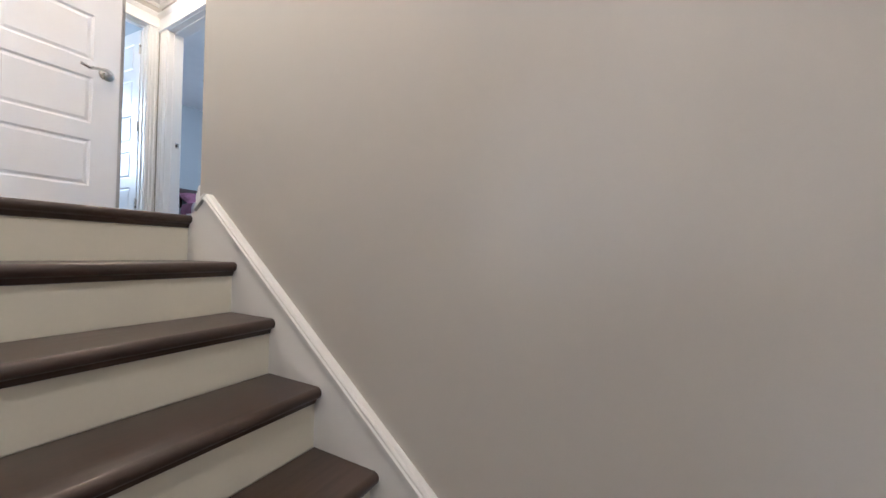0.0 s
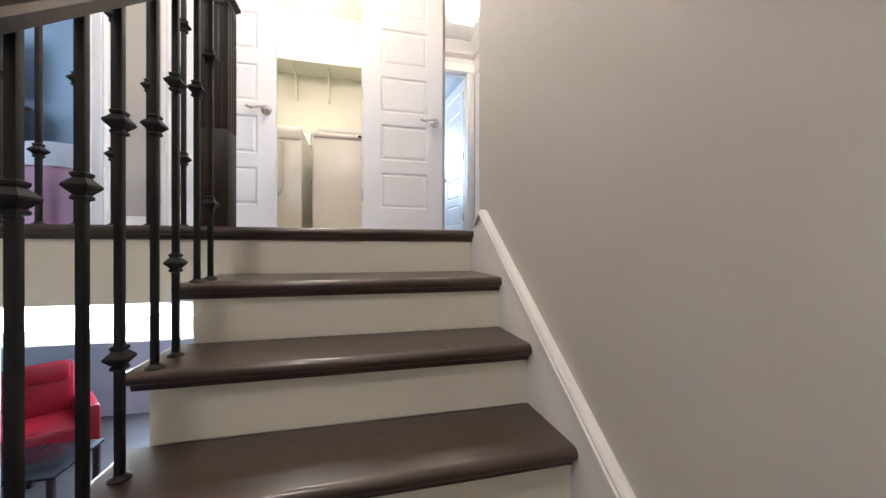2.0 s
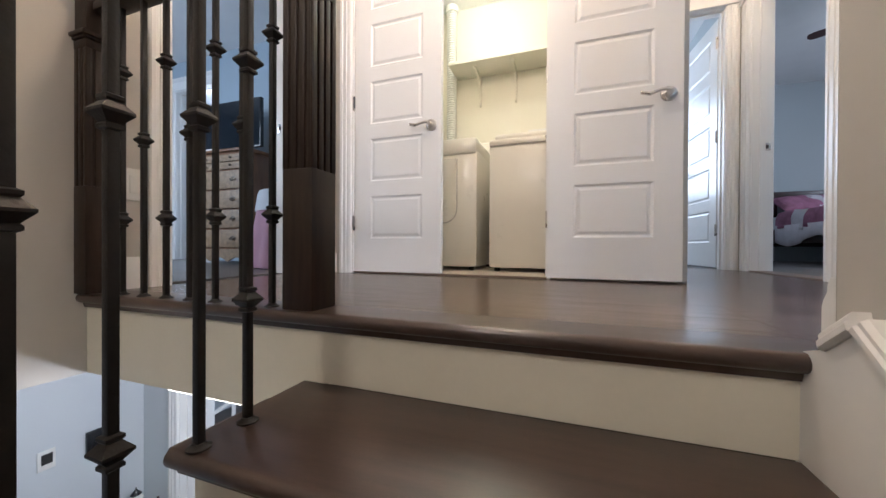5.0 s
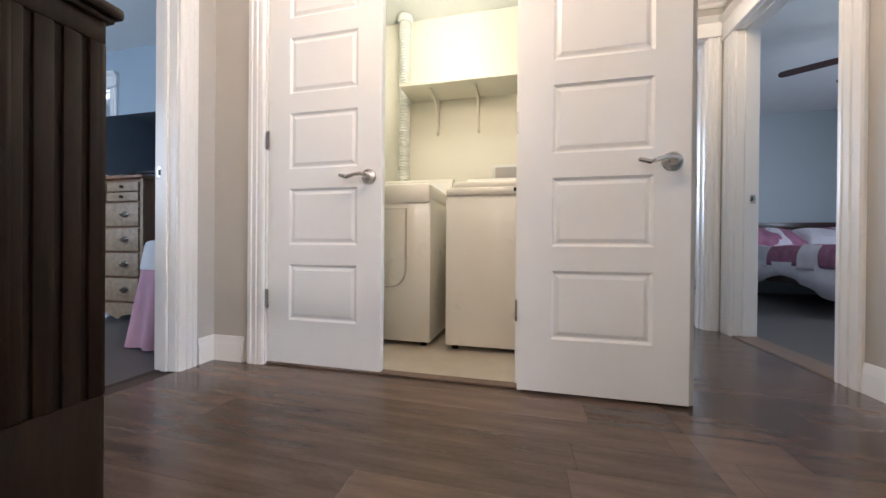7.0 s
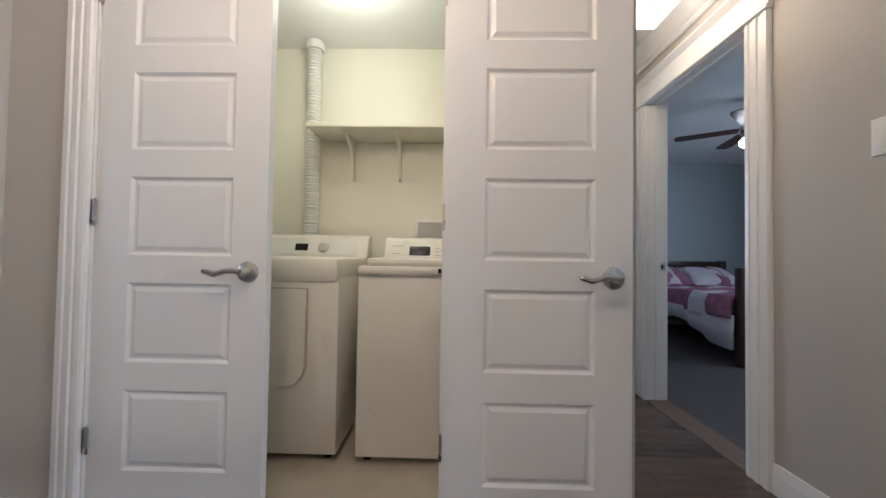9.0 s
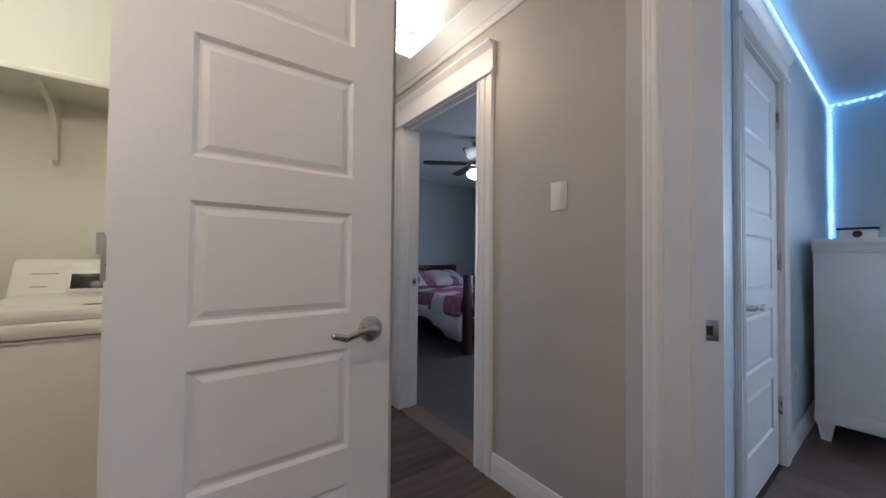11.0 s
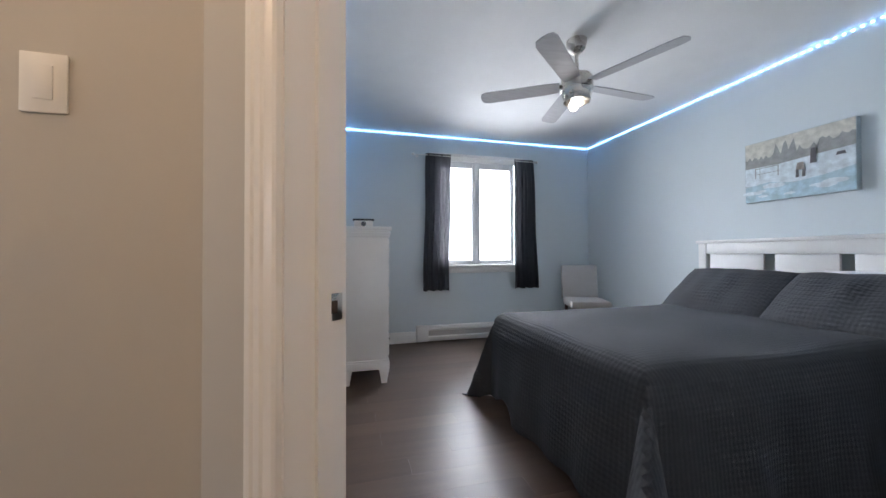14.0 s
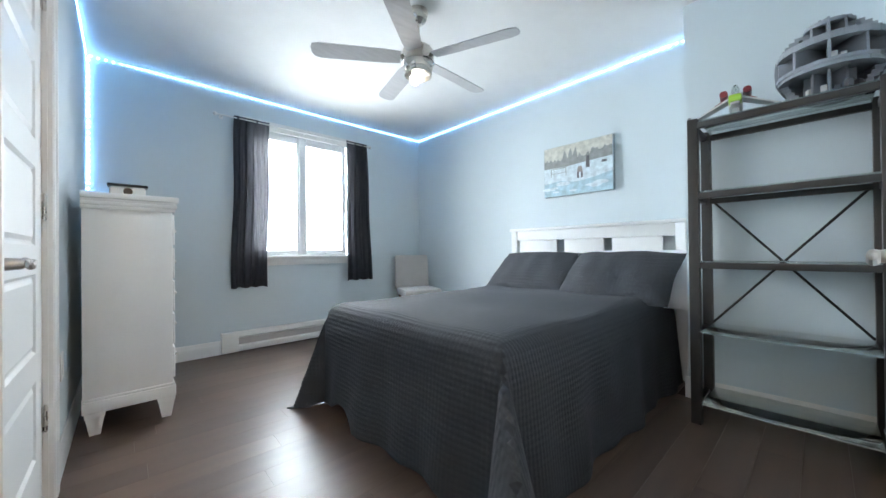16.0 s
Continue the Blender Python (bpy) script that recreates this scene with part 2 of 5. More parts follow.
def casing(name, m, w, h, depth=0.12, cap=True, sides=(1, 1), back=True, backsides=(1, 1), wide=1.0, rise=0.0):
    """Door casing and jamb in local axes: x along the wall, y out of it (front face at y = 0), z up; opening 0..w by 0..h."""
    root = thing(name, "white painted door casing with fluted uprights and a capped head", "door frame", m, "white door casings", "structure")
    j = boxes((-0.019, 0, -depth, 0.0, 0, h), (w, w + 0.019, -depth, 0.0, 0, h), (-0.019, w + 0.019, -depth, 0.0, h, h + 0.019))
    s0, s1 = -depth + 0.042, -depth + 0.074
    box(j, 0, 0.010, s0, s1, 0, h)
    box(j, w - 0.010, w, s0, s1, 0, h)
    box(j, 0.010, w - 0.010, s0, s1, h - 0.010, h)
    part("jamb", j, M["white"], root)
    for face, on in ((0, sides), (1, backsides if back else (0, 0))):
        out = (0, 1, 0) if face == 0 else (0, -1, 0)
        y = 0 if face == 0 else -depth
        if on[0]:
            b = bmesh.new()
            extrude(b, CASING, (-0.006, y, 0), (-0.006, y, h + 0.006), out, (-wide, 0, 0))
            part("side_casing", b, M["white"], root)
        if on[1]:
            b = bmesh.new()
            extrude(b, CASING, (w + 0.006, y, 0), (w + 0.006, y, h + 0.006), out, (wide, 0, 0))
            part("side_casing", b, M["white"], root)
        if on[0] or on[1]:
            x0, x1 = (-0.012 - 0.088 * wide if on[0] else 0.0), (w + 0.012 + 0.088 * wide if on[1] else w)
            prof = [(0, 0.006), (0, 0.15 + rise), (0.05, 0.15 + rise), (0.05, 0.14 + rise), (0.036, 0.128 + rise), (0.027, 0.115 + rise), (0.022, 0.112 + rise), (0.022, 0.026), (0.032, 0.022), (0.032, 0.010), (0.026, 0.006)]
            b = bmesh.new()
            extrude(b, prof, (x0, y, h), (x1, y, h), out)
            part("head_casing", b, M["white"], root)
    return root


def lever(parent, x, y, z, out, direction):
    """Lever handle on a door face at local y = 0 side out (+1 or -1), pointing in direction along x."""
    b = bmesh.new()
    m = pose(x, y, z, 90 if out < 0 else -90)
    lathe(b, [(0.036, 0), (0.036, 0.004), (0.032, 0.010), (0.016, 0.014), (0.013, 0.045), (0.010, 0.050)], 24, m)
    base = part("rosette", b, M["nickel"], parent, "round satin nickel rosette")
    b = bmesh.new()
    pts = [(0, 0.0), (0.02, 0.006), (0.05, 0.004), (0.085, -0.008), (0.118, 0.002)]
    for (a0, h0), (a1, h1) in zip(pts, pts[1:]):
        tube(b, (x + direction * a0, y + out * 0.048, z + h0), (x + direction * a1, y + out * 0.048, z + h1), 0.0095, 10, 0.0085)
        ball(b, x + direction * a1, y + out * 0.048, z + h1, 0.0088, 0.0088, 0.0088, 8, 6)
    part("lever", b, M["nickel"], parent, "curved satin nickel lever")
    return base


def hinge(parent, x, y, z):
    b = bmesh.new()
    for k in range(5):
        tube(b, (x, y, z - 0.045 + 0.018 * k + 0.0008), (x, y, z - 0.027 + 0.018 * k - 0.0008), 0.0065, 10)
    tube(b, (x, y, z - 0.050), (x, y, z + 0.050), 0.004, 8)
    box(b, x - 0.016, x + 0.016, y - 0.008, y - 0.005, z - 0.045, z + 0.045)
    part("hinge", b, M["nickel"], parent, "satin nickel butt hinge")


def door(name, label, m, w, h=2.06, t=0.036, hinge_out=1, levers=(1, -1), handle=0.888):
    """Five-panel leaf: x from the hinge edge 0 to w, y from -t to 0."""
    root = thing(name, label, "door", m, "white five-panel doors", "structure")
    st, rail, bot = 0.115 if w > 0.65 else 0.12, 0.095, 0.21
    n = 5
    ph = (h - bot - 0.12 - rail * (n - 1)) / n
    rec = 0.008
    b = bmesh.new()
    box(b, 0, w, -t + rec, -rec, 0, h)
    for y0, y1 in ((-rec, 0), (-t, -t + rec)):
        box(b, 0, st, y0, y1, 0, h)
        box(b, w - st, w, y0, y1, 0, h)
        box(b, st, w - st, y0, y1, 0, bot)
        box(b, st, w - st, y0, y1, h - 0.12, h)
        z = bot
        for i in range(n - 1):
            z += ph
            box(b, st, w - st, y0, y1, z, z + rail)
            z += rail
    leaf = part("leaf", b, M["white"], root, smooth=False)
    z = bot
    for i in range(n):
        for s in (1, -1):
            q = bmesh.new()
            yb, yt = (-rec, 0.0) if s > 0 else (-t + rec, -t)
            x0, x1, z0, z1 = st, w - st, z, z + ph
            o = 0.030
            outer = [(x0, z0), (x1, z0), (x1, z1), (x0, z1)]
            loops = []
            for d, y in ((0.0, yt), (0.010, yb + 0.0004 * s), (0.016, yb + 0.0004 * s), (o, yb + s * 0.0055), (o + 0.004, yb + s * 0.0055)):
                loops.append([q.verts.new((px + d * (1 if px == x0 else -1), y, pz + d * (1 if pz == z0 else -1))) for px, pz in outer])
            for p0, p1 in zip(loops, loops[1:]):
                for k in range(4):
                    q.faces.new((p0[k], p0[(k + 1) % 4], p1[(k + 1) % 4], p1[k]))
            q.faces.new(loops[-1])
            part("panel", q, M["white"], root, smooth=False)
        z += ph + rail
    for s in levers:
        lever(root, w - 0.062, 0 if s > 0 else -t, handle, s, -1)
    for z in (0.31, 1.085, h - 0.20):
        hinge(root, -0.004, 0.008 if hinge_out > 0 else -t - 0.002, z)
    return root


def baseboard(name, a, b, side, h=0.125):
    prof = [(0, 0), (0, h), (0.006, h), (0.009, h - 0.012), (0.009, h - 0.022), (0.013, h - 0.034), (0.015, h - 0.045), (0.015, 0)]
    q = bmesh.new()
    extrude(q, prof, a, b, side)
    return structure(name, q, M["white"], "white painted baseboard with a moulded top", "baseboard")


def crown(name, a, b, side):
    prof = [(0, 0), (0.10, 0), (0.10, -0.014), (0.085, -0.022), (0.070, -0.045), (0.045, -0.062), (0.030, -0.085), (0.022, -0.088), (0.022, -0.105), (0.012, -0.118), (0, -0.118)]
    q = bmesh.new()
    extrude(q, prof, a, b, side)
    return structure(name, q, M["white"], "white crown moulding along the hall ceiling", "crown moulding")

# ---- large structure ----
H = 2.085  # door opening height
# west wall of the landing with the laundry opening
structure("wall_laundry", boxes((-2.71, -2.59, -1.21, -0.80, L, CEIL), (-2.71, -2.606, 0.45, 1.07, L, CEIL), (-2.71, -2.59, -0.80, 0.45, L + H + 0.02, CEIL)), M["greige"], "greige painted wall with the laundry opening", "wall")
structure("wall_corridor_south", boxes((-4.02, -2.71, 0.95, 1.07, L, CEIL)), M["greige"], "greige painted wall of the short corridor", "wall")
structure("wall_corridor_west", boxes((-4.14, -4.02, 0.95, 0.966, L, CEIL), (-4.14, -4.02, 1.724, 1.935, L, CEIL), (-4.14, -4.02, 0.966, 1.724, L + H + 0.019, CEIL)), M["greige"], "greige painted wall at the corridor end", "wall")
structure("wall_north", boxes((-4.02, -3.869, 1.815, 1.935, L, CEIL), (-3.041, -2.255, 1.815, 1.935, L, CEIL), (-3.869, -3.041, 1.815, 1.935, L + 2.064, CEIL)), M["greige"], "greige painted hall wall with a light switch", "wall")
DIAG = pose(-1.503, 1.055, L, 0, 0, 135)
b = boxes((-0.197, 0.004, -0.14, 0, 0, CEIL - L), (0.810, 1.074, -0.14, 0, 0, CEIL - L), (0.004, 0.810, -0.14, 0, H + 0.019, CEIL - L))
bmesh.ops.transform(b, matrix=DIAG, verts=b.verts)
structure("wall_diagonal", b, M["greige"], "greige painted wall set at an angle around the bedroom door", "wall")
structure("wall_stair", boxes((-1.36, 1.72, 0.915, 1.002, -0.3, CEIL)), M["greige"], "plain greige painted wall beside the stairs", "wall")
structure("wall_south", boxes((-2.59, -2.409, -1.21, -1.09, L, CEIL), (-1.671, -1.426, -1.21, -1.09, L, CEIL), (-2.409, -1.671, -1.21, -1.09, L + H + 0.019, CEIL), (-1.426, 1.72, -1.21, -1.09, LOWCEIL - 0.006, CEIL)), M["greige"], "greige painted wall south of the landing and the stairwell", "wall")
structure("wall_stair_east", boxes((1.60, 1.72, -1.09, 0.915, LOW, CEIL)), M["greige"], "greige painted wall behind the stairs", "wall")

# grey-blue bedroom
structure("bedroom_wall_west", boxes((-2.20, -2.085, 1.94, 2.411, L, CEIL), (-2.20, -2.085, 3.179, 5.05, L, CEIL), (-2.20, -2.085, 2.411, 3.179, L + H + 0.019, CEIL)), M["blue"], "pale blue painted wall with a closet door", "wall")
structure("bedroom_wall_north", boxes((-2.085, -1.0, 4.93, 5.05, L, CEIL), (0.06, 1.21, 4.93, 5.05, L, CEIL), (-1.0, 0.06, 4.93, 5.05, L, 1.97), (-1.0, 0.06, 4.93, 5.05, 3.26, CEIL)), M["blue"], "pale blue painted wall with the window", "wall")
structure("bedroom_wall_east", boxes((1.09, 1.21, 1.79, 4.93, L, CEIL)), M["blue"], "pale blue painted wall behind the headboard", "wall")
structure("bedroom_wall_jog", boxes((0.70, 1.21, 1.012, 1.79, L, CEIL)), M["blue"], "pale blue wall corner standing out into the bedroom", "wall")
structure("bedroom_wall_south", boxes((-1.36, 1.21, 1.003, 1.012, L, CEIL)), M["blue"], "pale blue painted bedroom wall", "wall")
b = boxes((0.895, 1.06, -0.149, -0.141, 0, CEIL - L), (-0.10, 0.895, -0.149, -0.141, H + 0.16, CEIL - L))
bmesh.ops.transform(b, matrix=DIAG, verts=b.verts)
structure("bedroom_wall_diagonal", b, M["blue"], "pale blue painted wall around the bedroom door", "wall")
structure("closet_wall", boxes((-2.9, -2.8, 2.3, 3.4, L, CEIL), (-2.8, -2.2, 2.2, 2.3, L, CEIL), (-2.8, -2.2, 3.4, 3.5, L, CEIL)), M["grey"], "plain closet wall", "wall")

# room with the pink bed
structure("pink_wall_west", boxes((-6.87, -6.75, 1.935, 5.0, L, CEIL)), M["grey"], "grey painted bedroom wall", "wall")
# the opening is out of view, put in for the pink room's lamp
structure("pink_wall_north", boxes((-6.87, -4.5, 5.0, 5.12, L, CEIL), (-3.3, -2.8, 5.0, 5.12, L, CEIL), (-4.5, -3.3, 5.0, 5.12, L, L + 0.9), (-4.5, -3.3, 5.0, 5.12, L + 2.1, CEIL)), M["grey"], "grey painted bedroom wall", "wall")
structure("pink_wall_east", boxes((-2.92, -2.8, 1.935, 2.2, L, CEIL), (-2.92, -2.8, 3.5, 5.0, L, CEIL)), M["grey"], "grey painted bedroom wall", "wall")
structure("pink_wall_south", boxes((-6.75, -3.96, 1.937, 1.947, L, CEIL), (-2.95, -2.8, 1.937, 1.947, L, CEIL)), M["grey"], "grey painted bedroom wall", "wall")

# bathroom at the corridor end
structure("bath_wall_west", boxes((-6.2, -6.08, -0.2, 0.2, L, CEIL), (-6.2, -6.08, 1.1, 1.935, L, CEIL), (-6.2, -6.08, 0.2, 1.1, L, L + 0.9), (-6.2, -6.08, 0.2, 1.1, L + 2.1, CEIL)), M["grey"], "grey painted bathroom wall", "wall")
structure("bath_wall_south", boxes((-6.08, -4.14, -0.2, -0.08, L, CEIL)), M["grey"], "grey painted bathroom wall", "wall")
structure("bath_wall_north", boxes((-6.08, -4.14, 1.80, 1.935, L, CEIL)), M["grey"], "grey painted bathroom wall", "wall")
structure("bath_wall_east", boxes((-4.14, -4.02, -0.08, 0.95, L, CEIL)), M["grey"], "grey painted bathroom wall", "wall")

# laundry closet
structure("laundry_wall_back", boxes((-3.97, -3.85, -1.05, 0.95, L, CEIL)), M["cream"], "cream painted laundry wall", "wall")
structure("laundry_wall_south", boxes((-3.85, -2.71, -1.05, -0.93, L, CEIL)), M["cream"], "cream painted laundry wall", "wall")
structure("laundry_wall_north", boxes((-3.85, -2.71, 0.93, 0.949, L, CEIL)), M["cream"], "cream painted laundry wall", "wall")
structure("laundry_floor", boxes((-3.85, -2.66, -0.93, 0.93, L - 0.05, L + 0.004)), M["grout"], "beige tiled laundry floor", "floor")

# dresser room
structure("dresser_wall_south", boxes((-3.74, -0.9, -5.22, -5.1, L, CEIL)), M["slate"], "slate blue painted bedroom wall", "wall")
structure("dresser_wall_west", boxes((-3.74, -3.62, -5.1, -4.06, L, CEIL), (-3.74, -3.62, -3.40, -1.212, L, CEIL), (-3.74, -3.62, -4.06, -3.40, L + H, CEIL)), M["slate"], "slate blue painted bedroom wall", "wall")
# opening from y -4.0 to -2.8 is invented, to admit the added fill lamp
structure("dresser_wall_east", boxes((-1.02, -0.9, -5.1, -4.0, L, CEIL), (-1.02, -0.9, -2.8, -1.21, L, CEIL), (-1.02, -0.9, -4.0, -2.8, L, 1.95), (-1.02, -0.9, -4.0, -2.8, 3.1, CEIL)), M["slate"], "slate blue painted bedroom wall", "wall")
structure("dresser_wall_north", boxes((-3.62, -2.50, -1.225, -1.212, L, CEIL), (-1.59, -1.02, -1.225, -1.212, L, CEIL), (-2.50, -1.59, -1.225, -1.212, L + H + 0.16, CEIL)), M["slate"], "slate blue painted bedroom wall", "wall")

structure("ensuite_wall", boxes((-5.6, -5.5, -5.1, -2.4, L, CEIL), (-5.5, -3.74, -2.5, -2.4, L, CEIL), (-5.5, -4.9, -5.1, -5.0, L, CEIL), (-4.1, -3.74, -5.1, -5.0, L, CEIL), (-4.9, -4.1, -5.1, -5.0, L, 2.05), (-4.9, -4.1, -5.1, -5.0, 3.15, CEIL)), M["lowgrey"], "pale grey painted ensuite walls", "wall")

# ceilings and floors
structure("ceiling", boxes((-6.87, 1.72, -5.22, 5.12, CEIL, CEIL + 0.12)), M["ceiling"], "white painted ceiling", "ceiling")
structure("landing_floor", boxes((-4.14, -1.426, -1.21, 0.915, LOWCEIL + 0.03, L - 0.012), (-4.14, -1.345, 0.915, 1.86, LOWCEIL + 0.03, L - 0.012)), M["joint"], "dark laminate floor of the landing", "floor")
structure("bedroom_floor", boxes((-2.9, 1.21, 1.861, 5.05, L - 0.2, L - 0.012), (-1.344, 1.21, 1.003, 1.861, L - 0.2, L - 0.012)), M["joint"], "dark laminate bedroom floor", "floor")
structure("pink_floor", boxes((-6.87, -2.9, 1.861, 5.12, L - 0.2, L)), M["carpet"], "dark grey bedroom floor", "floor")
structure("bath_floor", boxes((-6.2, -4.141, -0.2, 1.861, L - 0.2, L)), M["carpet"], "dark bathroom floor", "floor")
structure("dresser_floor", boxes((-5.6, -0.9, -5.22, -1.211, L - 0.2, L)), M["carpet"], "dark laminate bedroom floor", "floor")
structure("lower_ceiling", boxes((-6.5, -1.427, -5.22, 1.86, LOWCEIL, LOWCEIL + 0.028), (-1.427, 1.72, -5.22, -1.211, LOWCEIL, LOWCEIL + 0.028)), M["ceiling"], "white lower ceiling", "ceiling")
structure("lower_floor", boxes((-6.5, 1.72, -5.22, 1.86, LOW - 0.1, LOW)), M["carpet"], "dark floor of the lower level", "floor")
structure("lower_wall_south", boxes((-2.42, 1.72, -2.47, -2.35, LOW, LOWCEIL)), M["lowgrey"], "pale grey painted lower wall", "wall")
structure("lower_wall_west", boxes((-2.42, -2.30, -2.35, -1.989, LOW, LOWCEIL), (-2.42, -2.30, -0.531, 0.915, LOW, LOWCEIL), (-2.42, -2.30, -1.989, -0.531, 0.490, LOWCEIL)), M["lowgrey"], "pale grey lower wall with a french door opening", "wall")
structure("lower_wall_north", boxes((-2.42, 1.72, 0.915, 1.035, LOW, -0.301)), M["lowgrey"], "pale grey lower wall", "wall")
structure("lower_far_wall", boxes((-6.5, -6.38, -5.22, 1.86, LOW, LOWCEIL), (-6.38, -2.42, 0.916, 1.035, LOW, LOWCEIL), (-6.38, -2.42, -5.22, -5.1, LOW, LOWCEIL)), M["lowgrey"], "pale grey walls of the lower sitting room", "wall")
structure("mid_landing", boxes((-0.204, 1.60, -0.12, 0.915, -0.22, 0.0)), M["tread"], "dark stained stair landing", "landing")

# crown mouldings in the hall
crown("crown_laundry", (-2.59, -1.09, CEIL), (-2.59, 1.07, CEIL), (1, 0, 0))
crown("crown_north", (-4.02, 1.815, CEIL), (-2.263, 1.815, CEIL), (0, -1, 0))
crown("crown_south", (-2.59, -1.09, CEIL), (-1.27, -1.09, CEIL), (0, 1, 0))
crown("crown_corridor", (-4.02, 1.07, CEIL), (-4.02, 1.815, CEIL), (1, 0, 0))
crown("crown_corridor_south", (-4.02, 1.07, CEIL), (-2.59, 1.07, CEIL), (0, 1, 0))
crown("crown_diagonal", (-2.263, 1.815, CEIL), (-1.363, 0.915, CEIL), (-0.7071, -0.7071, 0))

# baseboards
baseboard("baseboard", (-2.59, -1.09, L), (-2.59, -0.905, L), (1, 0, 0))
baseboard("baseboard", (-2.59, -1.09, L), (-2.495, -1.09, L), (0, 1, 0))
baseboard("baseboard", (-1.59, -1.09, L), (-1.385, -1.09, L), (0, 1, 0))
baseboard("baseboard", (-2.924, 1.815, L), (-2.263, 1.815, L), (0, -1, 0))
baseboard("baseboard", (-1.450, 1.002, L), (-1.363, 0.915, L), (-0.7071, -0.7071, 0))
baseboard("baseboard", (-2.133, 1.685, L), (-2.263, 1.815, L), (-0.7071, -0.7071, 0))
baseboard("baseboard", (-2.085, 3.27, L), (-2.085, 4.93, L), (1, 0, 0))
baseboard("baseboard", (-2.085, 4.93, L), (-1.235, 4.93, L), (0, -1, 0))
baseboard("baseboard", (0.35, 4.93, L), (1.09, 4.93, L), (0, -1, 0))
baseboard("baseboard", (1.09, 1.79, L), (1.09, 4.93, L), (-1, 0, 0))
baseboard("baseboard", (0.70, 1.012, L), (0.70, 1.805, L), (-1, 0, 0))
baseboard("baseboard", (-1.0, 1.012, L), (0.70, 1.012, L), (0, 1, 0))

# door casings: local x along the wall, local y out of it
casing("laundry_frame", pose(-2.59, 0.43, L, 0, 0, -90), 1.21, H, back=False, sides=(0, 1))
casing("pink_frame", pose(-3.06, 1.815, L, 0, 0, 180), 0.79, 2.045, backsides=(1, 1), wide=1.45, rise=0.025)
casing("corridor_frame", pose(-4.02, 1.705, L, 0, 0, -90), 0.72, H, sides=(1, 0), backsides=(0, 0))
casing("bedroom_frame", DIAG @ pose(0.023, 0, 0), 0.768, H, 0.14, backsides=(0, 1))
casing("dresser_frame", pose(-2.39, -1.09, L), 0.70, H)
casing("ensuite_frame", pose(-3.62, -3.42, L, 0, 0, -90), 0.62, H - 0.02)
casing("closet_frame", pose(-2.085, 3.16, L, 0, 0, -90), 0.73, H, back=False)

# doors
door("laundry_door", "closed white five-panel laundry door with a nickel lever", pose(-2.636, -0.777, L + 0.012, 0, 0, 90), 0.60, levers=(-1,), hinge_out=-1)
door("laundry_door", "white five-panel laundry door swung fully open against the wall", pose(-2.603, 0.440, L + 0.012, 0, 0, 90), 0.60, levers=(-1,), hinge_out=1)
door("corridor_door", "white five-panel door standing open into the bathroom", pose(-4.142, 1.698, L + 0.012, 0, 0, 186), 0.70, levers=(1, -1), hinge_out=1)
door("closet_door", "closed white five-panel closet door with a nickel lever", pose(-2.100, 3.156, L + 0.012, 0, 0, -90), 0.722, levers=(1,), hinge_out=1)
door("bedroom_door", "white five-panel bedroom door standing wide open", pose(-1.404, 1.158, L + 0.012, 0, 0, -4.5), 0.72, levers=(1, -1), hinge_out=-1)

# strike plates let into the jambs
for name, m in (("strike_plate", DIAG @ pose(0.7905, -0.112, 0.915)), ("strike_plate", pose(-3.8495, 1.905, L + 0.915)), ("strike_plate", pose(-2.3895, -1.185, L + 0.915))):
    e = thing(name, "satin nickel strike plate let into a white door jamb", "strike plate", m, "strike plates")
    side = -1 if m == DIAG @ pose(0.7905, -0.112, 0.915) else 1
    b = bmesh.new()
    box(b, min(0, side * 0.002), max(0, side * 0.002), -0.022, 0.022, -0.028, 0.028, 0.0006)
    part("plate", b, M["nickel"], e)
    # no hole is cut: a dark raised block gives its shade
    b = bmesh.new()
    box(b, min(side * 0.002, side * 0.003), max(side * 0.002, side * 0.003), -0.008, 0.008, -0.013, 0.013)
    part("latch_hole", b, M["joint"], e, "dark block painted in for the shaded latch hole")


# ---- stairs ----
RISE, RUN, NOSE, EDGE = L / 6, 0.2225, -1.283, -1.375
Y0, Y1 = -0.085, 0.895
flight = thing("stair_flight", "staircase with dark stained treads and cream painted risers", "stairs", None, "", "structure")


def tread_profile(depth):
    """Bullnose front at out = 0, going back by depth; top at up = 0."""
    p = [(depth, 0)]
    for k in range(9):
        a = radians(90 + 22.5 * k)
        p.append((0.017 + 0.017 * math.cos(a), -0.017 + 0.017 * math.sin(a)))
    return p + [(0.020, -0.036), (0.024, -0.050), (0.030, -0.052), (0.030, -0.034), (depth, -0.034)]


for k in range(1, 6):
    z = L - RISE * k
    x = NOSE + RUN * k
    b = bmesh.new()
    extrude(b, tread_profile(RUN + 0.026 + (NOSE - EDGE if k == 1 else 0)), (x, Y0 - 0.035, z), (x, Y1, z), (-1, 0, 0))
    tube(b, (x - 0.017, Y0 - 0.035, z - 0.017), (x - RUN - 0.004, Y0 - 0.035, z - 0.017), 0.017, 12)
    part("tread", b, M["tread"], flight)
for k in range(1, 7):
    z = L - RISE * k
    x = (NOSE + RUN * (k - 1) if k > 1 else EDGE) - 0.030
    b = bmesh.new()
    box(b, x - 0.02, x, Y0, 0.952 if k == 1 else Y1, max(z, 0.0) if k == 6 else z, z + RISE - 0.036)
    part("riser", b, M["riser"], flight)
b = bmesh.new()
pts = []
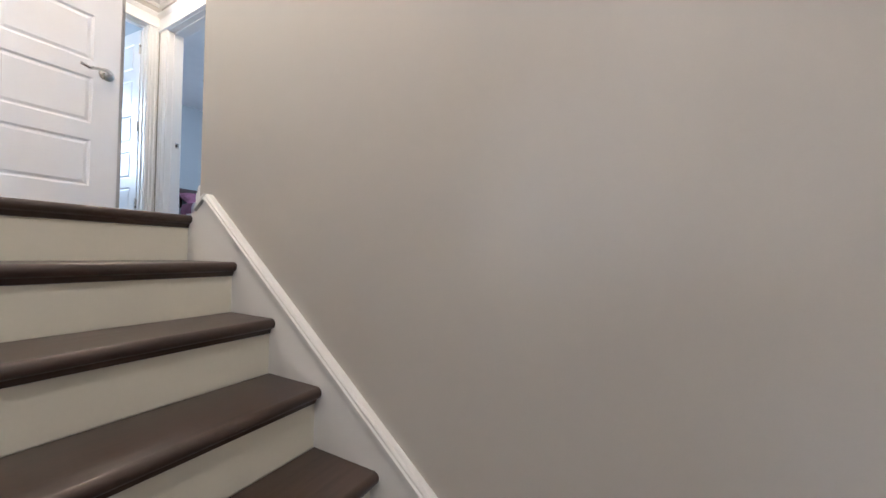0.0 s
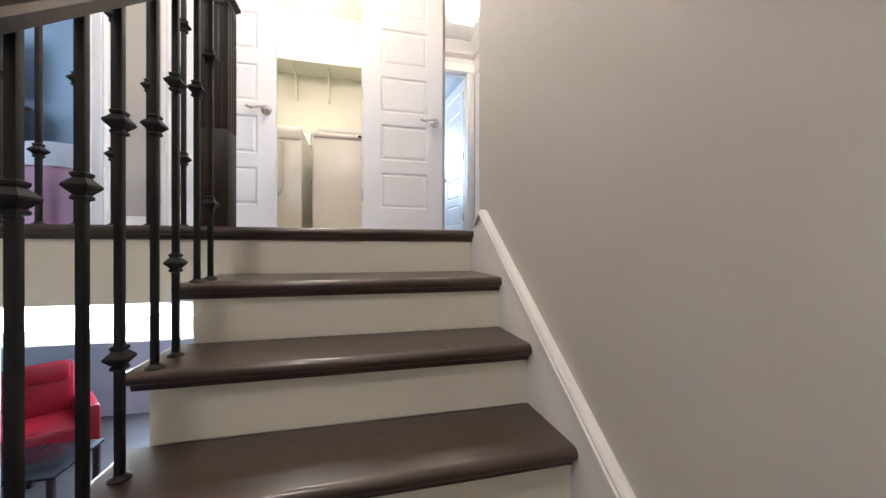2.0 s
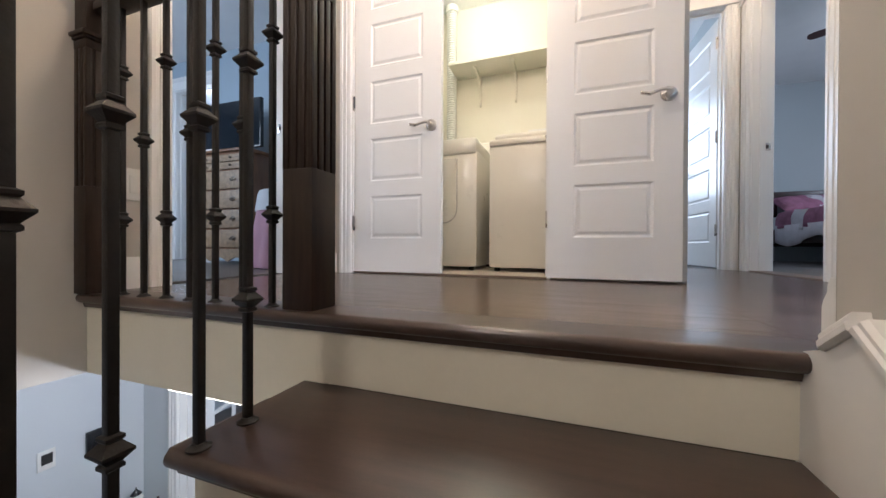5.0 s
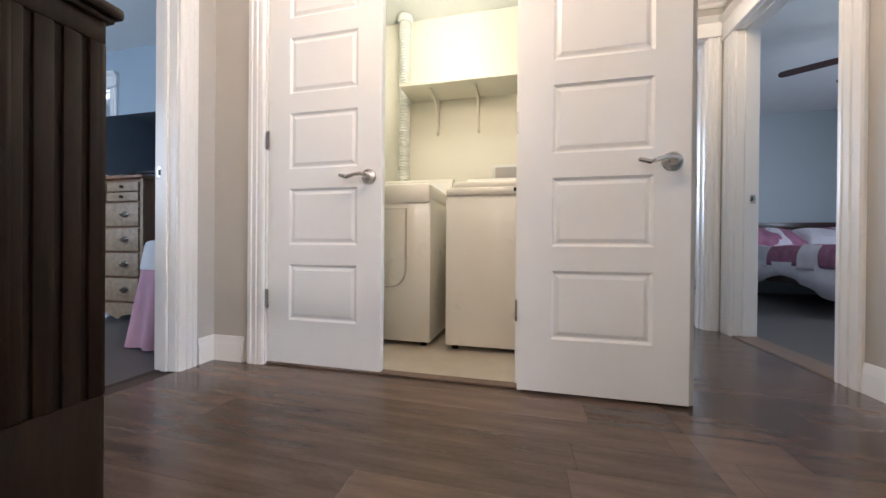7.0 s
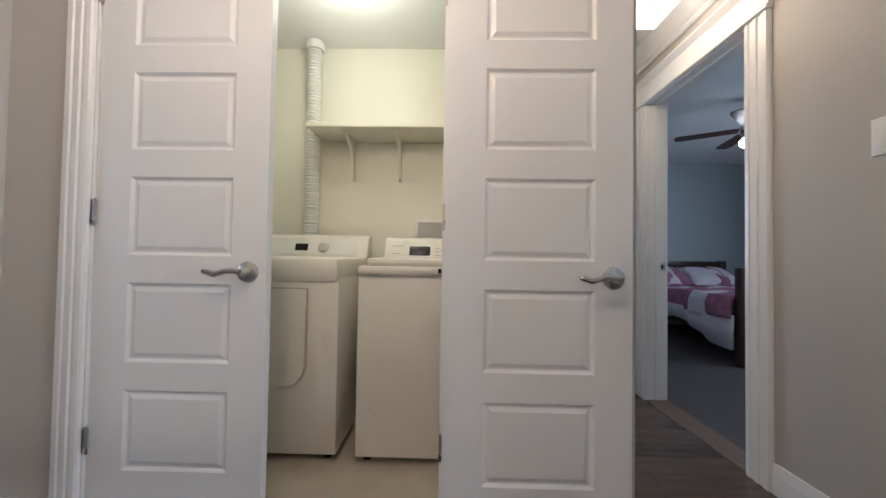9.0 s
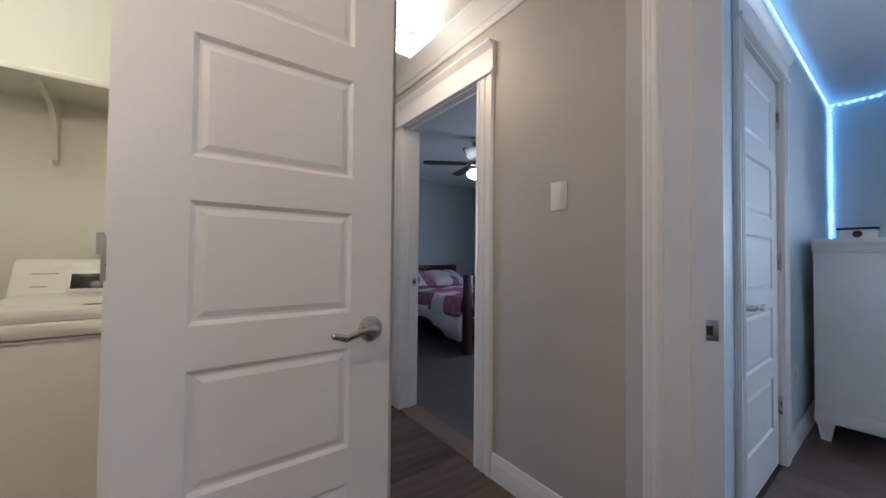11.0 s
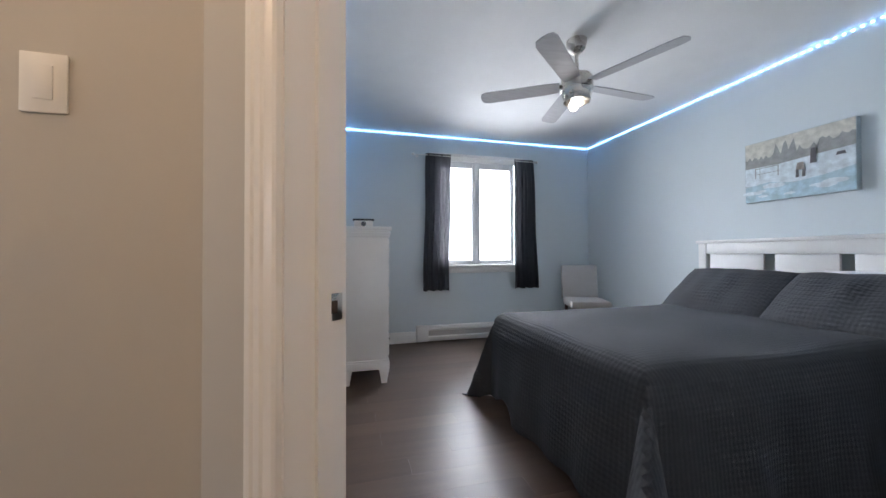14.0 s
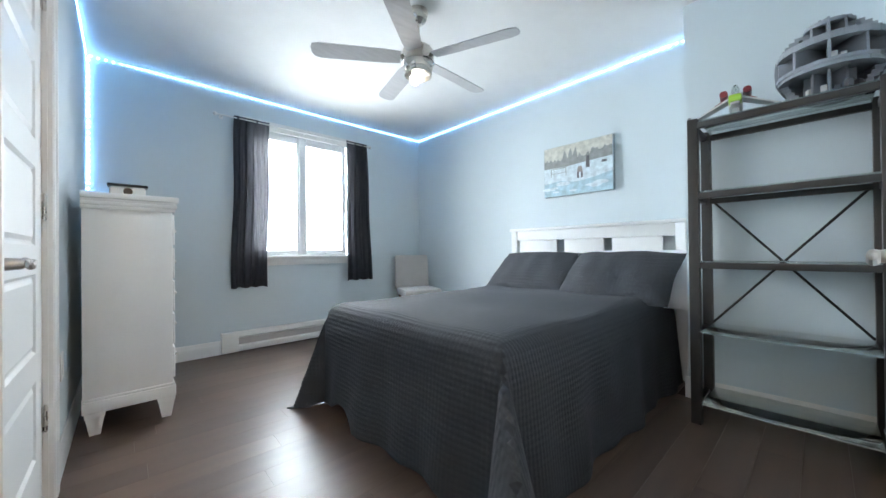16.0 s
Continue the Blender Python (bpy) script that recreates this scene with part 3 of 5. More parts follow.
for k in range(1, 7):
    x = (NOSE + RUN * (k - 1) if k > 1 else EDGE) - 0.031
    pts += [(x, L - RISE * (k - 1) - 0.036), (x, L - RISE * k - (0.036 if k < 6 else 0))]
pts += [(NOSE + RUN * 5 - 0.031, -0.22), (-1.43, 0.78), (-1.43, L - 0.036)]
lo = [b.verts.new((x, Y0 + 0.001, z)) for x, z in pts]
hi = [b.verts.new((x, Y0 + 0.03, z)) for x, z in pts]
b.faces.new(lo)
b.faces.new(hi[::-1])
for i in range(len(pts)):
    b.faces.new((lo[i], lo[(i + 1) % len(pts)], hi[(i + 1) % len(pts)], hi[i]))
part("stringer", b, M["riser"], flight)
b = bmesh.new()
extrude(b, [(0, 0), (0, -0.02), (-0.98, -0.02), (-0.98, 0)], (NOSE + RUN * 5, Y0 + 0.03, -0.22), (-1.43, Y0 + 0.03, 0.78), (0, -1, 0))
part("soffit", b, M["riser"], flight)
# skirt board along the wall, with its cap
b = bmesh.new()
slope = RISE / RUN
x0, x1 = NOSE - 0.055, NOSE + RUN * 6 + 0.1
sk = slope * 0.965
zt = lambda x: L + 0.058 - sk * (x - NOSE)
pts = [(EDGE - 0.04, L - 0.30), (EDGE - 0.04, L - 0.004), (NOSE - 0.060, L + 0.020), (NOSE - 0.0, L + 0.058)] + [(x1, zt(x1)), (x1, zt(x1) - 0.38), (NOSE + 0.25, zt(NOSE + 0.25) - 0.50)]
lo = [b.verts.new((x, Y1, z)) for x, z in pts]
hi = [b.verts.new((x, 0.915, z)) for x, z in pts]
b.faces.new(lo)
b.faces.new(hi[::-1])
for i in range(len(pts)):
    b.faces.new((lo[i], lo[(i + 1) % len(pts)], hi[(i + 1) % len(pts)], hi[i]))
part("skirt_board", b, M["white"], flight)
d = Vector((1, 0, -sk)).normalized()
n = Vector((sk, 0, 1)).normalized()
a0 = Vector((NOSE - 0.005, Y1, L + 0.056))
b = bmesh.new()
extrude(b, [(-0.02, 0), (0.004, 0), (0.010, 0.005), (0.010, 0.014), (0.006, 0.018), (0.006, 0.024), (0.0, 0.030), (-0.02, 0.030)], a0, a0 + d * 1.85, (0, -1, 0), n)
extrude(b, [(-0.02, 0), (0.004, 0), (0.010, 0.005), (0.010, 0.014), (0.006, 0.018), (0.006, 0.024), (0.0, 0.030), (-0.02, 0.030)], (NOSE - 0.062, Y1, L + 0.016), a0, (0, -1, 0), (-0.3, 0, 0.95))
part("skirt_cap", b, M["white"], flight)

# landing edge: dark nosing and cream fascia across the stairwell
edge = thing("landing_edge", "dark stained nosing over a cream fascia at the landing edge", "landing edge", None, "", "structure")
b = bmesh.new()
extrude(b, tread_profile(0.130), (EDGE, -1.09, L + 0.001), (EDGE, 0.950, L + 0.001), (-1, 0, 0))
part("nosing", b, M["tread"], edge)
b = bmesh.new()
box(b, EDGE - 0.05, EDGE - 0.031, -1.09, Y0 - 0.001, LOWCEIL - 0.006, L - 0.036)
part("fascia", b, M["riser"], edge)


# ---- railing ----
def knuckle(b, x, y, z):
    prof = [(0.0095, -0.026), (0.0165, -0.023), (0.0165, -0.018), (0.013, -0.015), (0.028, -0.002), (0.028, 0.002), (0.013, 0.015), (0.0165, 0.018), (0.0165, 0.023), (0.0095, 0.026)]
    lathe(b, prof, 4, pose(x, y, z, 0, 0, 45))


def baluster(parent, x, y, z, top, marks):
    b = bmesh.new()
    s = 0.0072
    box(b, x - s, x + s, y - s, y + s, z, top, 0.0012)
    bar = part("baluster", b, M["iron"], parent)
    for h in marks:
        b = bmesh.new()
        knuckle(b, x, y, z + h)
        part("knuckle", b, M["iron"], bar)
    b = bmesh.new()
    lathe(b, [(0.020, 0), (0.020, 0.003), (0.013, 0.007), (0.011, 0.010)], 16, pose(x, y, z))
    part("shoe", b, M["iron"], bar)


def newel(parent, x, y, z, top, w=0.098):
    h = w / 2
    b = bmesh.new()
    box(b, x - h, x + h, y - h, y + h, z, z + 0.375, 0.003)
    fl = top - 0.235
    box(b, x - h + 0.005, x + h - 0.005, y - h + 0.005, y + h - 0.005, z + 0.375, fl)
    for k in range(4):
        c = -h + 0.009 + k * (w - 0.018) / 3.0
        for sx, sy in ((1, 0), (-1, 0), (0, 1), (0, -1)):
            if sx:
                box(b, x + sx * (h - 0.001) - (0.008 if sx > 0 else 0), x + sx * (h - 0.001) + (0 if sx > 0 else 0.008), y + c - 0.0095, y + c + 0.0095, z + 0.374, fl - 0.03, 0.0025)
            else:
                box(b, x + c - 0.0095, x + c + 0.0095, y + sy * h - (0.008 if sy > 0 else 0), y + sy * h + (0 if sy > 0 else 0.008), z + 0.374, fl - 0.03, 0.0025)
    box(b, x - h, x + h, y - h, y + h, fl - 0.031, fl, 0.003)
    box(b, x - h + 0.003, x + h - 0.003, y - h + 0.003, y + h - 0.003, fl + 0.024, top - 0.05, 0.003)
    p = part("newel_post", b, M["newel"], parent, "square espresso newel post with fluted faces")
    b = bmesh.new()
    box(b, x - h - 0.006, x + h + 0.006, y - h - 0.006, y + h + 0.006, fl, fl + 0.008, 0.002)
    box(b, x - h - 0.014, x + h + 0.014, y - h - 0.014, y + h + 0.014, fl + 0.008, fl + 0.024, 0.005)
    part("moulding", b, M["newel"], p)
    b = bmesh.new()
    box(b, x - h - 0.010, x + h + 0.010, y - h - 0.010, y + h + 0.010, top - 0.05, top - 0.03, 0.005)
    box(b, x - h - 0.020, x + h + 0.020, y - h - 0.020, y + h + 0.020, top - 0.03, top - 0.012, 0.005)
    box(b, x - h, x + h, y - h, y + h, top - 0.012, top, 0.005)
    part("cap", b, M["newel"], p)


RAIL = [(-0.030, 0.0), (-0.030, 0.022), (-0.024, 0.034), (-0.027, 0.048), (-0.020, 0.060), (0, 0.066), (0.020, 0.060), (0.027, 0.048), (0.024, 0.034), (0.030, 0.022), (0.030, 0.0), (0.018, -0.004), (-0.018, -0.004)]
rail = thing("stair_railing", "black iron balusters with knuckles under a dark wooden handrail", "railing", None, "", "structure")
NX, NY = -1.442, -0.140
newel(rail, NX, NY, L, L + 1.115)
newel(rail, NX + 0.022, -1.070, L, L + 1.115)
TWO, ONE = (0.258, 0.762), (0.520,)
ys = [-0.250, -0.361, -0.471, -0.581, -0.691, -0.802, -0.914]
for i, y in enumerate(ys):
    baluster(rail, NX + 0.022, y, L, L + 0.985, TWO if i % 2 == 0 else ONE)
b = bmesh.new()
extrude(b, RAIL, (NX + 0.022, -1.02, L + 0.985), (NX + 0.022, -0.185, L + 0.985), (1, 0, 0))
part("handrail", b, M["newel"], rail)
YB = -0.075
top = lambda x: L + 0.862 - slope * (x - NOSE)
for k in range(1, 6):
    for dx, marks in ((-0.030, (0.576,)), (-0.128, (0.246, 0.722))):
        x = NOSE + RUN * k + dx
        baluster(rail, x, YB, L - RISE * k, top(x) + 0.01, marks)
b = bmesh.new()
xa, xb = NX + 0.04, 0.05
extrude(b, RAIL, (xb, YB, top(xb)), (xa, YB, top(xa)), (0, 1, 0))
part("handrail", b, M["newel"], rail)
newel(rail, 0.10, -0.10, 0.0, 1.08)


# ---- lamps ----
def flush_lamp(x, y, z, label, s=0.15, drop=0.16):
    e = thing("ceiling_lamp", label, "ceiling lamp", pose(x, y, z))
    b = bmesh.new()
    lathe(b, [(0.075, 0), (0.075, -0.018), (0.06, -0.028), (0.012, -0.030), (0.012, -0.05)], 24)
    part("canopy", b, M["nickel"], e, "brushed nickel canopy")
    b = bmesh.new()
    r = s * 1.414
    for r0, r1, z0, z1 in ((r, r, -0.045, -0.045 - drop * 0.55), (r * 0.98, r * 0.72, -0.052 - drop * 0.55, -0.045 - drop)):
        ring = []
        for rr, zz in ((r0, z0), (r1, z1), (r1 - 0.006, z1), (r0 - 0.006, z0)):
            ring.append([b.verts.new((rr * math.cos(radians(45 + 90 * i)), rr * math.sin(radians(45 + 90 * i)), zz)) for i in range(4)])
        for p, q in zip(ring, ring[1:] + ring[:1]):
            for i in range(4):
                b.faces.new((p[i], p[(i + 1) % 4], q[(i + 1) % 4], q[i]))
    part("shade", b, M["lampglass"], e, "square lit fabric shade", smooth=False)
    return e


flush_lamp(-3.22, 1.44, CEIL, "lit square two-tier ceiling lamp in the corridor")
# this fixture and the next are added, copied from the corridor lamp
flush_lamp(-1.75, 0.10, CEIL, "added square two-tier ceiling lamp, out of view above the landing")
flush_lamp(0.45, -0.2, CEIL, "added square two-tier ceiling lamp, out of view above the stairs")
e = thing("ceiling_lamp", "bright rectangular lit lamp under the lower ceiling", "ceiling lamp", pose(-1.80, -0.775, LOWCEIL))
b = bmesh.new()
box(b, -0.20, 0.20, -0.20, 0.20, -0.03, 0, 0.003)
part("canopy", b, M["nickel"], e)
b = bmesh.new()
box(b, -0.205, 0.205, -0.205, 0.205, -0.13, -0.03, 0.012)
part("shade", b, M["lampglass"], e)
b = bmesh.new()
lathe(b, [(0.008, -0.150), (0.010, -0.140), (0.006, -0.1305)], 12)
part("finial", b, M["nickel"], e)


# ---- laundry ----
def washer():
    e = thing("washing_machine", "cream enamel top-loading washing machine with a raised control panel", "washing machine", pose(-3.04, 0.02, L))
    w = 0.68
    b = bmesh.new()
    box(b, -0.68, 0, 0, w, 0.03, 0.87, 0.012)
    part("body", b, M["enamel"], e)
    b = bmesh.new()
    box(b, -0.66, 0.004, -0.003, w + 0.003, 0.872, 0.915, 0.016)
    part("top_deck", b, M["enamel"], e)
    b = bmesh.new()
    box(b, -0.49, -0.012, 0.035, w - 0.035, 0.912, 0.952, 0.018)
    box(b, -0.46, -0.10, 0.085, w - 0.085, 0.945, 0.958, 0.006)
    lid = part("lid", b, M["enamel"], e, "rounded lid with a lip")
    b = bmesh.new()
    box(b, -0.085, -0.030, w * 0.5 - 0.055, w * 0.5 + 0.055, 0.948, 0.9545, 0.003)
    grip = part("grip", b, M["plastic"], lid, "recessed lid grip")
    # shade in the two slots is put on as dark strips
    for k in range(2):
        b = bmesh.new()
        box(b, -0.072 + 0.022 * k, -0.062 + 0.022 * k, w * 0.5 - 0.045, w * 0.5 + 0.045, 0.9535, 0.9555)
        part("grip_slot", b, M["steel"], lid, "dark strip coloured as the shade in a grip slot")
    # grey strip colours in the shade between body and top deck
    b = bmesh.new()
    box(b, -0.0015, 0.0065, 0.004, w - 0.004, 0.866, 0.8725)
    part("seam", b, M["fabric"], e, "grey strip drawing the shaded seam under the top")
    b = bmesh.new()
    extrude(b, [(0, 0), (0.15, 0), (0.145, 0.012), (0.085, 0.150), (0.070, 0.162), (0, 0.165)], (-0.66, 0.02, 0.915), (-0.66, w - 0.02, 0.915), (1, 0, 0))
    bmesh.ops.bevel(b, geom=b.edges[:], offset=0.008, segments=3, profile=0.5, affect="EDGES")
    part("control_panel", b, M["enamel"], e, "sloping cream control panel")
    slope_m = Matrix.Translation((-0.66 + 0.116, 0, 0.994)) @ Matrix.Rotation(radians(-23.5), 4, "Y")
    b = bmesh.new()
    box(b, -0.001, 0.003, 0.175, 0.305, -0.030, 0.032, 0.001, slope_m)
    part("display", b, M["black"], e, "dark display window")
    b = bmesh.new()
    box(b, -0.001, 0.002, 0.165, 0.315, -0.040, 0.042, 0.0006, slope_m)
    part("bezel", b, M["plastic"], e, "pale bezel round the display")
    b = bmesh.new()
    lathe(b, [(0.036, 0), (0.036, 0.012), (0.030, 0.030), (0.010, 0.032)], 28, slope_m @ pose(0.002, 0.44, 0, 0, 90, 0))
    part("dial", b, M["nickel"], e, "silver selector dial")
    for y0, wd, zz in ((0.07, 0.07, 0.034), (0.07, 0.045, -0.018), (0.335, 0.025, 0.022), (0.335, 0.025, -0.002), (0.335, 0.03, -0.026), (0.365, 0.02, 0.01)):
        b = bmesh.new()
        box(b, -0.001, 0.0015, y0, y0 + wd, zz - 0.0025, zz + 0.0025, 0, slope_m)
        part("marking", b, M["fabric"], e, "grey printed marking")
    b = bmesh.new()
    box(b, 0.0, 0.0055, w * 0.55, w * 0.55 + 0.09, 0.885, 0.905)
    part("badge", b, M["black"], e)
    for y in (0.05, w - 0.05):
        for x in (-0.05, -0.62):
            b = bmesh.new()
            tube(b, (x, y, 0.004), (x, y, 0.035), 0.02, 12)
            part("foot", b, M["black"], e)


def dryer():
    e = thing("tumble_dryer", "cream enamel tumble dryer with a large curved front door", "dryer", pose(-3.05, -0.75, L))
    w = 0.68
    b = bmesh.new()
    box(b, -0.68, 0, 0, w, 0.03, 0.90, 0.012)
    part("body", b, M["enamel"], e)
    b = bmesh.new()
    box(b, -0.66, 0.022, -0.002, w + 0.002, 0.83, 0.95, 0.03)
    part("top_deck", b, M["enamel"], e, "rounded cream top")
    b = bmesh.new()
    p = [(0.06, 0.80), (w - 0.15, 0.80)] + [(w - 0.24 + 0.09 * math.cos(radians(-15 * k)), 0.45 + 0.10 * math.sin(radians(-15 * k))) for k in range(7)] + [(0.06, 0.33)]
    lo = [b.verts.new((0.0, y, z)) for y, z in p]
    hi = [b.verts.new((0.016, y, z)) for y, z in p]
    b.faces.new(hi)
    for i in range(len(p)):
        b.faces.new((lo[i], lo[(i + 1) % len(p)], hi[(i + 1) % len(p)], hi[i]))
    part("door", b, M["enamel"], e, "front door with a rounded lower corner")
    # grey sheet showing round the door edge as the gap's shade
    b = bmesh.new()
    lo2 = [(0.055, 0.806), (w - 0.144, 0.806)] + [(w - 0.24 + 0.096 * math.cos(radians(-15 * k)), 0.45 + 0.106 * math.sin(radians(-15 * k))) for k in range(7)] + [(0.055, 0.324)]
    f = [b.verts.new((0.0015, y, z)) for y, z in lo2]
    b.faces.new(f)
    g = bmesh.ops.extrude_face_region(b, geom=b.faces[:])
    for v in g["geom"]:
        if isinstance(v, bmesh.types.BMVert):
            v.co.x -= 0.003
    part("door_gap", b, M["fabric"], e)
    b = bmesh.new()
    extrude(b, [(0, 0), (0.12, 0), (0.085, 0.12), (0.06, 0.14), (0, 0.14)], (-0.66, 0.0, 0.948), (-0.66, w, 0.948), (1, 0, 0))
    part("control_panel", b, M["enamel"], e, "sloping cream control panel")
    m = Matrix.Translation((-0.66 + 0.1035, 0, 1.006)) @ Matrix.Rotation(radians(-16.5), 4, "Y")
    b = bmesh.new()
    box(b, -0.001, 0.004, 0.10, w - 0.06, -0.045, 0.045, 0, m)
    part("fascia", b, M["plastic"], e, "pale grey control fascia")
    b = bmesh.new()
    box(b, 0.003, 0.006, 0.22, 0.30, -0.02, 0.025, 0, m)
    part("display", b, M["black"], e, "dark display window")
    b = bmesh.new()
    lathe(b, [(0.032, 0), (0.032, 0.012), (0.026, 0.026), (0.010, 0.028)], 24, m @ pose(0.004, 0.40, 0, 0, 90, 0))
    part("dial", b, M["nickel"], e, "silver selector dial")
    for y in (0.05, w - 0.05):
        for x in (-0.05, -0.62):
            b = bmesh.new()
            tube(b, (x, y, 0.004), (x, y, 0.035), 0.02, 12)
            part("foot", b, M["black"], e)


washer()
dryer()
e = thing("wall_shelf", "cream painted shelf on three curved brackets", "shelf")
b = bmesh.new()
box(b, -3.85, -3.55, -0.46, 0.93, L + 1.76, L + 1.785, 0.002)
part("board", b, M["cream"], e)
for y in (-0.24, 0.09, 0.52):
    b = bmesh.new()
    extrude(b, [(0, 0), (0.24, 0), (0.235, -0.02), (0.10, -0.05), (0.05, -0.12), (0.025, -0.26), (0, -0.28)], (-3.85, y - 0.009, L + 1.76), (-3.85, y + 0.009, L + 1.76), (1, 0, 0))
    part("bracket", b, M["cream"], e)
e = thing("dryer_duct", "white corrugated dryer duct rising to the ceiling", "duct")
b = bmesh.new()
prof = []
for k in range(64):
    z = L + 1.02 + k * 0.0212
    prof += [(0.040, z), (0.047, z + 0.008), (0.047, z + 0.013), (0.040, z + 0.0205)]
lathe(b, prof, 16, pose(-3.76, -0.495, 0))
part("hose", b, M["foil"], e)
b = bmesh.new()
lathe(b, [(0.058, 0), (0.058, 0.05), (0.05, 0.06)], 20, pose(-3.76, -0.495, L + 2.36))
part("collar", b, M["plastic"], e)
e = thing("outlet_box", "recessed white laundry outlet box on the wall", "outlet")
b = bmesh.new()
box(b, -3.85, -3.842, 0.20, 0.42, L + 1.08, L + 1.22, 0.003)
part("frame", b, M["plastic"], e)
# flat grey panel whose colour stands in for shade inside the box
b = bmesh.new()
box(b, -3.8425, -3.838, 0.222, 0.398, L + 1.10, L + 1.20)
part("recess", b, M["fabric"], e)


# ---- switches ----
def switch(name, m, label, w=0.078, h=0.120):
    e = thing(name, label, "light switch", m)
    b = bmesh.new()
    box(b, -w / 2, w / 2, 0, 0.006, -h / 2, h / 2, 0.0025)
    part("plate", b, M["plastic"], e)
    for i in range(2 if w > 0.1 else 1):
        cx = 0 if w < 0.1 else -0.023 + 0.046 * i
        b = bmesh.new()
        box(b, cx - 0.0165, cx + 0.0165, 0.006, 0.009, -0.034, 0.034, 0.001)
        part("rocker", b, M["plastic"], e)


switch("light_switch", pose(-2.539, 1.815, L + 1.366, 0, 0, 180), "white rocker light switch on the greige hall wall")
switch("light_switch", pose(-1.525, -1.09, L + 0.41), "white double switch plate low on the landing wall", 0.118, 0.125)
switch("wall_outlet", pose(-2.085, 3.50, L + 0.43, 0, 0, -90), "white wall outlet beside the chest")

# ---- bedroom: window, curtains, heater ----
e = thing("window_1", "white double-casement window with a bright overcast outdoors", "window", None, "", "structure")
X0, X1, Z0, Z1 = -1.0, 0.06, 1.97, 3.26
for n, r in (("sill", (X0 - 0.05, X1 + 0.05, 4.885, 5.0, Z0 - 0.005, Z0 + 0.018)), ("apron", (X0 - 0.02, X1 + 0.02, 4.914, 4.93, Z0 - 0.075, Z0 - 0.005)), ("head", (X0 - 0.07, X1 + 0.07, 4.908, 4.93, Z1 - 0.03, Z1 + 0.06)),
             ("side", (X0 - 0.06, X0 + 0.01, 4.912, 4.93, Z0 + 0.018, Z1 - 0.03)), ("side", (X1 - 0.01, X1 + 0.06, 4.912, 4.93, Z0 + 0.018, Z1 - 0.03))):
    b = bmesh.new()
    box(b, *r, 0.004)
    part("window_" + n, b, M["white"], e)
for a0, a1, wd in ((X0 + 0.02, -0.47, 0.05), (-0.47, X1 - 0.02, 0.05)):
    b = bmesh.new()
    y0, y1 = 4.985, 5.035
    box(b, a0, a0 + wd, y0, y1, Z0 + 0.02, Z1 - 0.0, 0.005)
    box(b, a1 - wd, a1, y0, y1, Z0 + 0.02, Z1 - 0.0, 0.005)
    box(b, a0 + wd, a1 - wd, y0, y1, Z0 + 0.02, Z0 + 0.075, 0.005)
    box(b, a0 + wd, a1 - wd, y0, y1, Z1 - 0.085, Z1, 0.005)
    fr = part("window_frame", b, M["winframe"], e)
    b = bmesh.new()
    box(b, a0 + wd, a1 - wd, 5.008, 5.014, Z0 + 0.075, Z1 - 0.085)
    g = part("pane", b, M["pane"], fr)
    g.visible_shadow = False
b = bmesh.new()
box(b, -0.50, -0.44, 4.970, 4.987, Z0 + 0.02, Z1, 0.004)
part("mullion", b, M["winframe"], e)
b = bmesh.new()
box(b, -0.466, -0.452, 4.945, 4.972, Z0 + 0.10, Z0 + 0.24, 0.004)
part("latch", b, M["winframe"], e)
b = bmesh.new()
box(b, -0.22, -0.10, 4.955, 4.988, Z0 + 0.03, Z0 + 0.045, 0.004)
part("crank", b, M["winframe"], e)

e = thing("curtain_rod", "slim white metal curtain rod with round ends", "curtain rod")
b = bmesh.new()
tube(b, (-1.27, 4.86, 3.268), (0.29, 4.86, 3.268), 0.006, 12)
part("rod", b, M["plastic"], e)
for x in (-1.275, 0.295):
    b = bmesh.new()
    ball(b, x, 4.86, 3.268, 0.018, 0.018, 0.018)
    part("finial", b, M["plastic"], e)
for x in (-1.22, -0.47, 0.275):
    b = bmesh.new()
    tube(b, (x, 4.86, 3.268), (x, 4.93, 3.268), 0.005, 8)
    tube(b, (x, 4.922, 3.268), (x, 4.93, 3.268), 0.018, 12)
    part("bracket", b, M["plastic"], e)


def curtain(x0, x1, flare, seed, lean):
    rnd = random.Random(seed)
    e = thing("curtain", "thin charcoal curtain panel gathered on the rod", "curtain", None, "charcoal curtains")
    b = bmesh.new()
    nx, nz = 90, 30
    g = []
    ph = [rnd.uniform(0, 6.28) for _ in range(4)]
    for j in range(nz + 1):
        v = j / nz
        z = 3.290 - v * (3.290 - 1.70)
        row = []
        for i in range(nx + 1):
            u = i / nx
            wv = math.sin(u * 34 + ph[0] + 0.6 * math.sin(v * 3 + ph[1])) * 0.5 + math.sin(u * 15 + ph[2] + v * 1.2) * 0.35 + 0.25 * math.sin(u * 61 + ph[3] + v * 0.7)
            amp = 0.010 + 0.018 * v
            x = x0 + (x1 - x0) * u + flare * v * (u - 0.35) * 0.12 + lean * v + 0.006 * math.sin(9 * v + ph[3])
            row.append(b.verts.new((x, 4.862 + amp * wv - 0.012 * v, z + 0.006 * math.sin(u * 20 + ph[1]) * v)))
        g.append(row)
    for j in range(nz):
        for i in range(nx):
            b.faces.new((g[j][i], g[j][i + 1], g[j + 1][i + 1], g[j + 1][i]))
    ob = part("cloth", b, M["curtain"], e)
    m = ob.modifiers.new("thick", "SOLIDIFY")
    m.thickness = 0.0016


